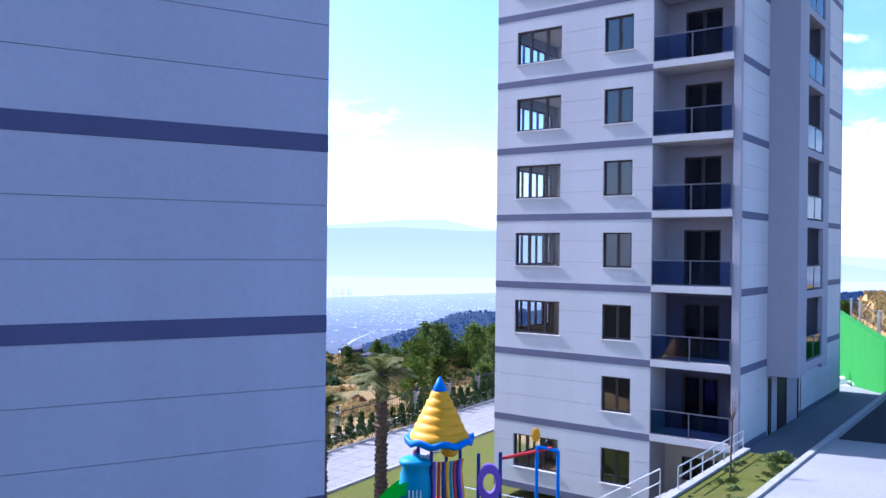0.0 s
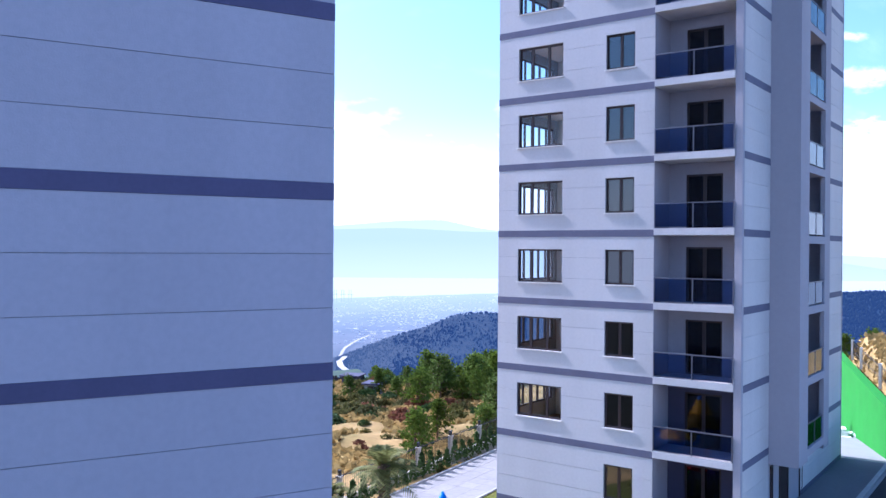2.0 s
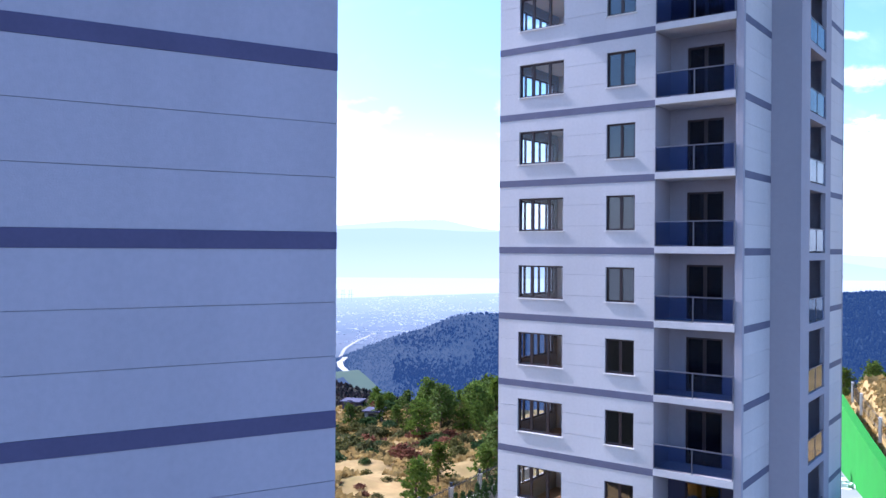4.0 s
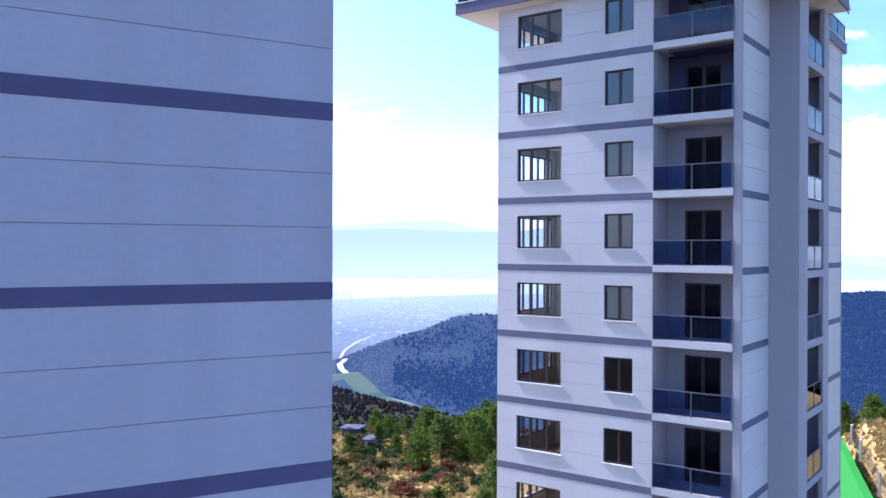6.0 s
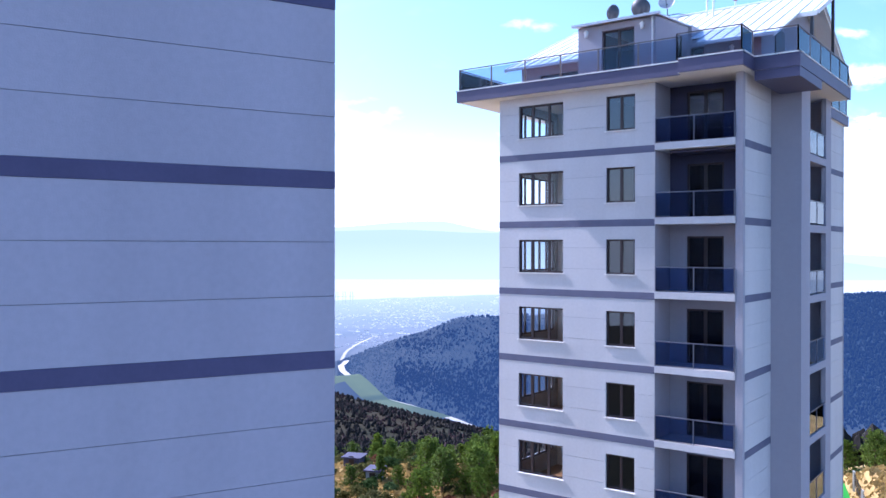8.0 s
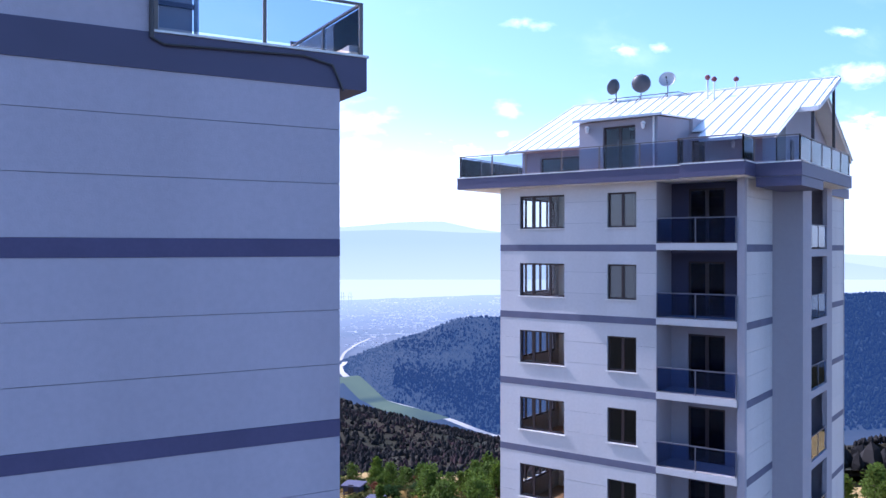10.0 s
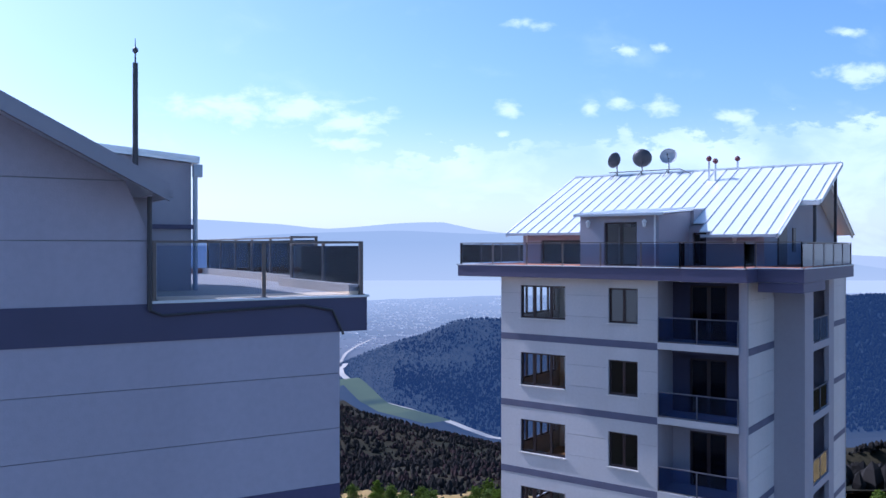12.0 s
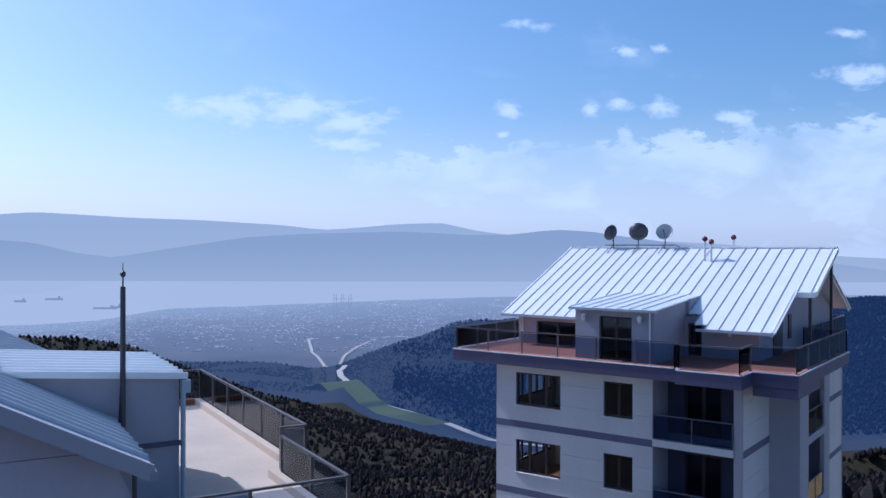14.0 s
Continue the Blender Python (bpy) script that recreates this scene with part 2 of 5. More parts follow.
def mesh_of(bm, mat, name, smooth=False):
    me = bpy.data.meshes.new(name)
    bmesh.ops.recalc_face_normals(bm, faces=bm.faces)
    for f in bm.faces:
        f.smooth = smooth
    bm.to_mesh(me); bm.free()
    me.materials.append(mat)
    return me


def part(name, bm, mat, parent, label="", at=(0, 0, 0), turn=0.0, smooth=False):
    """ONE mesh object under a thing or a part; bm may be a mesh that several parts share."""
    me = bm if isinstance(bm, bpy.types.Mesh) else mesh_of(bm, mat, name, smooth)
    ob = new(name, me)
    ob.parent = parent
    ob.location = at
    ob.rotation_euler = (0, 0, turn)
    return tagged(ob, label)


def thing(name, label, category, group="", kind="", at=(0, 0, 0), turn=0.0):
    ob = new(name)
    ob.location, ob.rotation_euler = at, (0, 0, turn)
    return tagged(ob, label, category, group, kind)


def solid(name, bm, mat, label, category, group="", kind="", smooth=False, at=(0, 0, 0), turn=0.0):
    ob = new(name, mesh_of(bm, mat, name, smooth))
    ob.location, ob.rotation_euler = at, (0, 0, turn)
    return tagged(ob, label, category, group, kind)


def boxes(*rows):
    bm = bmesh.new()
    for r in rows:
        box(bm, *r)
    return bm


STOREY = 3.0
COURSES = ((0.25, 1.158), (1.169, 2.062), (2.073, 2.955))      # facade boards of one storey, between the dark bands
BAND_Z = (-0.04, 0.245)


def cut(x0, x1, z0, z1, holes):
    """The rectangle less the holes, as rectangles."""
    out = [(x0, x1, z0, z1)]
    for hx0, hx1, hz0, hz1 in holes:
        nxt = []
        for a, b, c, d in out:
            if hx1 <= a or hx0 >= b or hz1 <= c or hz0 >= d:
                nxt.append((a, b, c, d)); continue
            if a < hx0: nxt.append((a, hx0, c, d))
            if hx1 < b: nxt.append((hx1, b, c, d))
            m0, m1 = max(a, hx0), min(b, hx1)
            if c < hz0: nxt.append((m0, m1, c, hz0))
            if hz1 < d: nxt.append((m0, m1, hz1, d))
        out = nxt
    return out


class Face:
    """One facade plane of a tower: along gives the axis, at its outer plane, out the side it faces."""

    def __init__(self, axis, plane, out):
        self.axis, self.plane, self.out = axis, plane, out

    def box(self, bm, a, b, z0, z1, d0, d1):
        """d0, d1: depths from the outer plane, positive outwards."""
        p, q = sorted((self.plane + self.out * d0, self.plane + self.out * d1))
        box(bm, *((a, b, p, q, z0, z1) if self.axis == "x" else (p, q, a, b, z0, z1)))


def pierced(bm, face, a, b, levels, d0, d1):
    """One connected wall with openings: levels of (z0, z1, holes)."""
    holes = [h for level in levels for h in level[2]]
    hs = sorted({a, b, *[h[0] for h in holes], *[h[1] for h in holes]})
    zs = sorted({round(z, 4) for level in levels for z in level[:2]} | {round(z, 4) for h in holes for z in h[2:]})

    def solid_at(i, j):
        if not (0 <= i < len(hs) - 1 and 0 <= j < len(zs) - 1):
            return False
        h, z = (hs[i] + hs[i + 1]) / 2, (zs[j] + zs[j + 1]) / 2
        return not any(p < h < q and c < z < d for p, q, c, d in holes)

    grid = {}

    def corner(i, j, k):
        if (i, j, k) not in grid:
            q = face.plane + face.out * (d0, d1)[k]
            grid[i, j, k] = bm.verts.new((hs[i], q, zs[j]) if face.axis == "x" else (q, hs[i], zs[j]))
        return grid[i, j, k]

    for i in range(len(hs) - 1):
        for j in range(len(zs) - 1):
            if not solid_at(i, j):
                continue
            for k in (0, 1):
                bm.faces.new([corner(i + x, j + y, k) for x, y in ((0, 0), (1, 0), (1, 1), (0, 1))])
            for (x, y), p, q in (((-1, 0), (0, 0), (0, 1)), ((1, 0), (1, 0), (1, 1)), ((0, -1), (0, 0), (1, 0)), ((0, 1), (0, 1), (1, 1))):
                if not solid_at(i + x, j + y):
                    bm.faces.new([corner(i + p[0], j + p[1], 0), corner(i + q[0], j + q[1], 0), corner(i + q[0], j + q[1], 1), corner(i + p[0], j + p[1], 1)])


def clad(tower, face, a, b, storeys, holes=(), odd=None, pitch=STOREY, lift=0.0, board=None, band=None):
    """Boards and dark bands over a stretch of a face, storey by storey; holes in storey heights; odd: {storey: holes}."""
    cache = {}
    wall, levels = bmesh.new(), []
    for s in storeys:
        z = pitch * (s - 1) + lift
        h = (odd or {}).get(s, holes)
        levels.append((z - 0.04, z + pitch - 0.04, [(p, q, z + c, z + d) for p, q, c, d in h]))
    pierced(wall, face, a, b, levels, -0.26, -0.035)
    wall_ob = part("wall", wall, GROOVE, tower)
    for s in storeys:
        h = tuple((odd or {}).get(s, holes))
        if h not in cache:
            meshes = []
            for c0, c1 in COURSES:
                for r in cut(a, b, c0, c1, h):
                    bm = bmesh.new()
                    face.box(bm, *r, -0.035, 0.0)
                    meshes.append(mesh_of(bm, board or PANEL, "facade_board"))
            bm = bmesh.new()
            face.box(bm, a, b, *BAND_Z, -0.035, 0.012)
            meshes.append(mesh_of(bm, band or BAND_LIT, "dark_band"))
            cache[h] = meshes
        for me in cache[h]:
            ob = part(me.name.split(".")[0], me, None, wall_ob, at=(0, 0, pitch * (s - 1) + lift))
            ob.scale.z = pitch / STOREY
    return wall_ob


def window_meshes(face, a, b, z0, z1, panes, sill=True, pane_mat=None):
    """Frame with sashes, panes and a stone sill, for one storey."""
    fr = bmesh.new()
    w = 0.075
    loops = []
    for d in (-0.20, -0.12):
        q = face.plane + face.out * d
        for k in (0, w):
            pts = ((a + k, z0 + k), (b - k, z0 + k), (b - k, z1 - k), (a + k, z1 - k))
            loops.append([fr.verts.new((h, q, z) if face.axis == "x" else (q, h, z)) for h, z in pts])
    for m, n in ((0, 1), (1, 3), (3, 2), (2, 0)):
        for i in range(4):
            j = (i + 1) % 4
            fr.faces.new((loops[m][i], loops[m][j], loops[n][j], loops[n][i]))
    bars = []
    edges = [a + w] + [a + (b - a) * p for p in panes] + [b - w]
    for e in edges[1:-1]:
        bm = bmesh.new()
        face.box(bm, e - 0.06, e + 0.06, z0 + w, z1 - w, -0.20, -0.125)
        bars.append(mesh_of(bm, FRAME, "mullion"))
    frame_mesh = mesh_of(fr, FRAME, "window")
    pane_meshes = []
    for p, q in zip(edges, edges[1:]):
        bm = bmesh.new()
        d = face.plane - face.out * 0.162          # one sheet of glass, its edges sunk in the frame
        bm.faces.new([bm.verts.new((h, d, z) if face.axis == "x" else (d, h, z)) for h, z in
                      ((p - 0.01, z0 + w - 0.01), (q + 0.01, z0 + w - 0.01), (q + 0.01, z1 - w + 0.01), (p - 0.01, z1 - w + 0.01))])
        pane_meshes.append(mesh_of(bm, pane_mat or PANE, "pane"))
    bm = bmesh.new()
    face.box(bm, a - 0.06, b + 0.06, z0 - 0.045, z0 - 0.002, -0.2, 0.055)
    return frame_mesh, pane_meshes, mesh_of(bm, SILL, "sill") if sill else None, bars


def put_window(tower, meshes, z):
    frame_mesh, panes, sill, bars = meshes
    w = part("window", frame_mesh, None, tower, at=(0, 0, z))
    for me in panes:
        part("pane", me, None, w).visible_shadow = False
    for me in bars:
        part("mullion", me, None, w)
    if sill:
        part("sill", sill, None, w)
    return w


def glass_rail(owner, path, z0, height, glass_mat, post_mat, step, lean_in=0.0):
    """Posts, sheets of glass and a top rail along a line of corners."""
    for (xa, ya), (xb, yb) in zip(path, path[1:]):
        a, b = Vector((xa, ya, 0)), Vector((xb, yb, 0))
        n = max(1, round((b - a).length / step))
        way = (b - a).normalized(); side = Vector((-way.y, way.x, 0)) * 0.006
        turn = math.atan2(way.y, way.x)
        length = (b - a).length / n
        pane = mesh_of(boxes((0.04, length - 0.04, -0.005, 0.005, 0.06, height - 0.04)), glass_mat, "glass_sheet")
        post = mesh_of(boxes((-0.025, 0.025, -0.025, 0.025, 0, height), (-0.05, 0.05, -0.05, 0.05, 0, 0.015)), post_mat, "post")
        for i in range(n + 1):
            p = a.lerp(b, i / n)
            part("post", post, None, owner, at=(p.x, p.y, z0), turn=turn)
            if i < n:
                part("glass_sheet", pane, None, owner, at=(p.x, p.y, z0), turn=turn)
        part("top_rail", boxes((-0.025, (b - a).length + 0.025, -0.03, 0.03, height, height + 0.035)), post_mat, owner, at=(xa, ya, z0), turn=turn)


# ---- tower with the balconies ----
tower = thing("apartment_tower", "pale grey panelled apartment tower with dark bands and balconies", "apartment building")
FX0, FX1, DEEP = 9.42, 20.40, 18.0
FRONT, LEFT, RIGHT, BACK = Face("x", 0.0, -1), Face("y", FX0, -1), Face("y", FX1, 1), Face("x", DEEP, 1)
W1, W2 = (10.45, 12.70, 0.96, 2.42), (14.73, 16.03, 0.96, 2.42)
W3 = (1.3, 4.7, 0.96, 2.42)
FLOORS = range(1, 12)
clad(tower, FRONT, FX0, 16.88, FLOORS, (W1, W2), odd={2: (W2,)})
clad(tower, LEFT, 0.262, DEEP - 0.262, FLOORS, (W3,))
clad(tower, RIGHT, 0.262, 3.75, range(2, 12))
clad(tower, RIGHT, 9.1, DEEP - 0.262, range(2, 12))
clad(tower, BACK, FX0, FX1, FLOORS)
m1, m2, m3 = window_meshes(FRONT, *W1, (0.29, 0.66)), window_meshes(FRONT, *W2, (0.5,), pane_mat=SMALLPANE), window_meshes(LEFT, *W3, (0.2, 0.4, 0.6, 0.8), pane_mat=CLEARPANE)
for s in FLOORS:
    z = STOREY * (s - 1)
    if s != 2:
        put_window(tower, m1, z)
    put_window(tower, m2, z)
    put_window(tower, m3, z)

# floors, and the inner walls of the front rooms
slab_mesh = mesh_of(boxes((FX0 + 0.27, 13.5, 0.27, 9.0, -0.04, 0.14)), FLOORING, "floor_slab")
# floor behind the small windows takes the same painted dimness
dark_slab_mesh = mesh_of(boxes((13.5, 16.6, 0.27, 9.0, -0.04, 0.14)), DIMMED_INNER, "floor_slab")
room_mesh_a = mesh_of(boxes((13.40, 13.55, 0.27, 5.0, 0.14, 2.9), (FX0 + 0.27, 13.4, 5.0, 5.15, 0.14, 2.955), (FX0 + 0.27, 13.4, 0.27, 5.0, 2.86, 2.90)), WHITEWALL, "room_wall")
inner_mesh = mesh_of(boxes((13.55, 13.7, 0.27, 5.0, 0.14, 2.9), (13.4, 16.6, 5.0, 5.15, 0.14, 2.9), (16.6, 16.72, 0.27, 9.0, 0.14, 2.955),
                           (FX0 + 0.27, 16.6, 0.27, 5.0, 2.90, 2.955)), DIMMED_INNER, "inner_wall")
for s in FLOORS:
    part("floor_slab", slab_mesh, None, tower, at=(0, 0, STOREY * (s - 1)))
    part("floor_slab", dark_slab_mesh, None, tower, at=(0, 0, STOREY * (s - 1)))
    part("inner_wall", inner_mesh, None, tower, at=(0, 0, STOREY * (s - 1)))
    part("room_wall", room_mesh_a, None, tower, at=(0, 0, STOREY * (s - 1)))

# balcony recess, x 16.9 to 20.12, 1.6 m deep
RX0, RX1, RD = 16.90, 20.12, 1.6
DOOR = (17.62, 19.15)
part("recess_wall", boxes((RX0 - 0.018, RX0, 0.002, RD + 0.2, -3, 32.8)), PLASTER, tower)
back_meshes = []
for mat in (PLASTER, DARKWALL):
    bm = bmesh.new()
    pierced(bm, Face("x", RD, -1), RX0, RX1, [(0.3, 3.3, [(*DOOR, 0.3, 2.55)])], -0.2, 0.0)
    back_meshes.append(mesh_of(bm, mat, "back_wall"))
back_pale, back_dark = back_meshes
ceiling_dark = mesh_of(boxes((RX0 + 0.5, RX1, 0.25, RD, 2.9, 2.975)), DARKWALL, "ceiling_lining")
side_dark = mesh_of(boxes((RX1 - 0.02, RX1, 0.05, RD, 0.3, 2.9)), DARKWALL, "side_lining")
part("lower_wall", boxes((RX0, DOOR[0], RD, RD + 0.2, -3, 3.3), (DOOR[1], RX1, RD, RD + 0.2, -3, 3.3)), LOWPLASTER, tower)
part("corner_pier", boxes((RX1, FX1, 0.0, 0.26, -3, 32.8), (RX1, FX1 - 0.262, 0.26, RD + 0.2, -3, 32.8)), PLASTER, tower)
bal_slab = mesh_of(boxes((RX0, RX1, -0.06, RD, 0.02, 0.30)), PANEL, "balcony")
bal_glass = mesh_of(boxes((RX0 + 0.03, 18.49, -0.035, -0.025, 0.36, 1.27), (18.53, RX1 - 0.02, -0.035, -0.025, 0.36, 1.27)), RAILGLASS, "rail_glass")
bal_post = mesh_of(boxes((-0.02, 0.02, -0.06, -0.015, 0.30, 1.30)), STEEL, "rail_post")
bal_top = mesh_of(boxes((RX0 + 0.01, RX1, -0.06, -0.01, 1.28, 1.32)), STEEL, "top_rail")
door_frame = bmesh.new()
bface = Face("x", RD, -1)
for r in ((DOOR[0], DOOR[1], 0.30, 0.36), (DOOR[0], DOOR[1], 2.47, 2.55), (DOOR[0], DOOR[0] + 0.08, 0.36, 2.47), (DOOR[1] - 0.08, DOOR[1], 0.36, 2.47),
          ((DOOR[0] + DOOR[1]) / 2 - 0.07, (DOOR[0] + DOOR[1]) / 2 + 0.07, 0.36, 2.47)):
    bface.box(door_frame, *r, -0.14, -0.06)
door_frame = mesh_of(door_frame, FRAME, "balcony_door")
door_pane = bmesh.new()
bface.box(door_pane, DOOR[0] + 0.07, DOOR[1] - 0.07, 0.35, 2.48, -0.11, -0.10)
door_pane = mesh_of(door_pane, DARKPANE, "pane")
room_mesh = mesh_of(boxes((RX0 - 0.16, RX1, RD + 4.0, RD + 4.1, 0.3, 3.0), (RX0 - 0.16, RX1, RD + 0.2, RD + 4.0, 0.2, 0.3)), DIMMED_INNER, "room_wall")
for s in range(2, 12):
    z = STOREY * (s - 1)
    b = part("balcony", bal_slab, None, tower, at=(0, 0, z))
    part("rail_glass", bal_glass, None, b)
    part("top_rail", bal_top, None, b)
    for x in (RX0 + 0.03, 18.51, RX1 - 0.03):
        part("rail_post", bal_post, None, b, at=(x, 0, 0))
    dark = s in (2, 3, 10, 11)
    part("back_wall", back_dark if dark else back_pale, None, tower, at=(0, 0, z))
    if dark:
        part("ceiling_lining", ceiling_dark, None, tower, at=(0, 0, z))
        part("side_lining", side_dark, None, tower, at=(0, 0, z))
    d = part("balcony_door", door_frame, None, tower, "dark brown framed glass balcony door", at=(0, 0, z))
    part("pane", door_pane, None, d)
    part("room_wall", room_mesh, None, tower, at=(0, 0, z))
part("lower_wall", boxes((DOOR[0], DOOR[1], RD, RD + 0.2, -3, 1.2), (DOOR[0], DOOR[1], RD, RD + 0.2, 2.2, 3.3)), LOWPLASTER, tower)
low_meshes = window_meshes(bface, DOOR[0], DOOR[1], 1.2, 2.2, (0.25, 0.5, 0.75), sill=False)
put_window(tower, low_meshes, 0)

# bay on the side, with open loggias
BX, BY0, BY1, OY0, OY1 = 21.60, 3.75, 9.1, 5.2, 8.1
for r in ((FX1 - 0.03, BX, BY0, BY0 + 0.2, 5.55, 32.8), (BX - 0.2, BX, BY0 + 0.2, OY0, 5.55, 32.8), (BX - 0.2, BX, OY1, BY1 - 0.2, 5.55, 32.8),
                       (FX1 - 0.03, BX, BY1 - 0.2, BY1, 5.55, 32.8), (FX1 - 0.25, FX1 - 0.03, BY0, BY1, 3, 32.8), (FX1 - 0.03, BX - 0.2, BY0 + 0.2, BY1 - 0.2, 5.55, 5.75)):
    part("bay_wall", boxes(r), PLASTER, tower)

log_slab = mesh_of(boxes((FX1 - 0.02, BX, OY0, OY1, -0.16, 0.16)), PLASTER, "loggia")
log_wall = mesh_of(boxes((FX1 - 0.02, FX1, OY0, OY1, 0.16, 2.84)), DIMMED_INNER, "loggia_wall")
log_glass = mesh_of(boxes((BX - 0.06, BX - 0.05, OY0 + 0.03, OY1 - 0.03, 0.24, 1.16)), RAILGLASS, "rail_glass")
log_top = mesh_of(boxes((BX - 0.08, BX - 0.03, OY0, OY1, 1.17, 1.21), (BX - 0.075, BX - 0.035, OY0 + 1.42, OY0 + 1.46, 0.16, 1.17)), STEEL, "top_rail")
for s in range(3, 12):
    z = STOREY * (s - 1) - 0.1
    g = part("loggia", log_slab, None, tower, at=(0, 0, z))
    part("loggia_wall", log_wall, None, g)
    part("rail_glass", log_glass, None, g)
    part("top_rail", log_top, None, g)
# ground-floor entrance under the bay
for y0, y1 in ((4.1, 4.45), (5.5, 6.9), (8.9, 9.4)):
    d = part("entrance_door", boxes((FX1 - 0.03, FX1 + 0.02, y0, y0 + 0.07, 3.0, 5.3), (FX1 - 0.03, FX1 + 0.02, y1 - 0.07, y1, 3.0, 5.3), (FX1 - 0.03, FX1 + 0.02, y0, y1, 5.3, 5.38)), FRAME, tower)
    part("pane", boxes((FX1 - 0.025, FX1 - 0.005, y0 + 0.07, y1 - 0.07, 3.0, 5.3)), FRAME, d)

# terrace slab with its dark fascia
TOP0, TOP1 = 32.80, 33.30
EDGE = [(7.5, -0.72), (18.3, -0.72), (18.3, -1.15), (20.75, -1.15), (20.75, 0.2), (22.4, 0.2), (22.4, 9.2), (20.58, 9.2), (20.58, 18.3), (7.5, 18.3)]
bm = bmesh.new(); prism(bm, EDGE, TOP0, TOP1)
fascia = part("terrace_slab", bm, FASCIA, tower, "dark purple-grey terrace fascia")
bm = bmesh.new()
inset = 0.06
prism(bm, [(x + (inset if x < 10 else -inset), y + (inset if y < 2 and not (y > 0 and x > 20) else (inset if y < 2 else -inset))) for x, y in EDGE], TOP0 - 0.012, TOP0 - 0.002)
part("soffit", bm, SOFFIT, fascia)
part("bay_beam", boxes((20.75, 22.38, 0.22, 3.7, 32.42, 32.785)), FASCIA, fascia)
bm = bmesh.new(); prism(bm, [(x + (0.1 if x < 10 else -0.1), y + (0.1 if y < 2 else -0.1)) for x, y in EDGE], TOP1, TOP1 + 0.03)
part("deck", bm, BRICKY, fascia)
bm = bmesh.new()
for (xa, ya), (xb, yb) in zip(EDGE, EDGE[1:] + EDGE[:1]):
    x0, x1 = sorted((xa, xb)); y0, y1 = sorted((ya, yb))
    box(bm, x0 - 0.03, x1 + 0.03, y0 - 0.03, y1 + 0.03, TOP1 + 0.004, TOP1 + 0.045)
part("edge_cap", bm, TRIM, fascia)
terrace_rail = part("terrace_rail", boxes((7.6, 7.66, -0.62, -0.56, TOP1 + 0.04, TOP1 + 1.0)), BRONZE, tower)
glass_rail(terrace_rail, [(x + (0.1 if x < 10 else -0.1), y + (0.1 if y < 2 else -0.1)) for x, y in EDGE + EDGE[:1]], TOP1 + 0.04, 0.95, DECKGLASS, BRONZE, 1.7)

# penthouse under the sheet-metal roof
EY, EZ, RY, RZ = 2.45, 34.80, 9.6, 38.0
SLOPE = (RZ - EZ) / (RY - EY)
PX0, PX1, PY0, PY1 = 8.65, 20.15, 3.2, 16.0


def roof_z(y):
    return EZ + SLOPE * (y - EY) if y <= RY else RZ - SLOPE * (y - RY)


body = bmesh.new()
for r in cut(PX0, PX1, TOP1, roof_z(PY0) - 0.1, [(9.65, 11.85, TOP1 + 0.05, 34.45), (17.15, 17.75, TOP1 + 0.05, 34.75)]):
    box(body, r[0], r[1], PY0, PY0 + 0.2, r[2], r[3])
for x in (PX0, PX1 - 0.2):
    v0 = [body.verts.new((x + d, y, z)) for d in (0, 0.2) for y, z in ((PY0 + 0.2, TOP1), (PY1, TOP1), (PY1, roof_z(PY1) - 0.1), (RY, RZ - 0.1), (PY0 + 0.2, roof_z(PY0 + 0.2) - 0.1))]
    body.faces.new(v0[:5][::-1]); body.faces.new(v0[5:])
    for i in range(5):
        j = (i + 1) % 5
        body.faces.new((v0[i], v0[j], v0[j + 5], v0[i + 5]))
box(body, PX0, PX1, PY1, PY1 + 0.2, TOP1, roof_z(PY1) - 0.1)
part("penthouse_wall", body, PLASTER, tower)
pface = Face("x", PY0, -1)
for a, b, zt, cuts in ((9.65, 11.85, 34.45, (0.5,)), (17.15, 17.75, 34.75, ())):
    mm = window_meshes(pface, a, b, TOP1 + 0.05, zt, cuts, sill=False)
    put_window(tower, mm, 0)
part("penthouse_floor", boxes((PX0 + 0.2, PX1 - 0.2, PY0 + 0.2, PY1, TOP1 + 0.03, TOP1 + 0.05), (PX0 + 0.2, PX1 - 0.2, 7.0, 7.1, TOP1 + 0.05, 36)), DIMMED_INNER, tower)
# gable side: doors and posts
gface = Face("y", PX1, 1)
for y0, y1, z0, z1 in ((5.2, 6.6, TOP1 + 0.05, 35.6), (7.6, 8.1, 33.9, 35.0)):
    bm = bmesh.new(); gface.box(bm, y0, y1, z0, z1, 0.0, 0.05)
    gface.box(bm, y0 + 0.1, y1 - 0.1, z0 + 0.1, z1 - 0.1, 0.05, 0.056)
    part("gable_door", bm, FRAME, tower)
for y in (5.6, 9.6):
    part("porch_post", boxes((21.5, 21.62, y - 0.06, y + 0.06, TOP1, roof_z(y) - 0.12)), PIPE, tower)

# the roof: sheets with standing seams, both slopes
RX = [8.2 + 0.56 * i for i in range(25)]
roof = part("roof", boxes((8.2, 21.82, RY - 0.12, RY + 0.12, RZ - 0.02, RZ + 0.06)), ROOF, tower, "white standing-seam sheet-metal roof")


def sheet(bm, x0, x1, y0, y1, lift, thick):
    v = [bm.verts.new((x, y, roof_z(y) + d)) for d in (lift - thick, lift) for x, y in ((x0, y0), (x1, y0), (x1, y1), (x0, y1))]
    for f in ((3, 2, 1, 0), (4, 5, 6, 7), (0, 1, 5, 4), (1, 2, 6, 5), (2, 3, 7, 6), (3, 0, 4, 7)):
        bm.faces.new([v[i] for i in f])


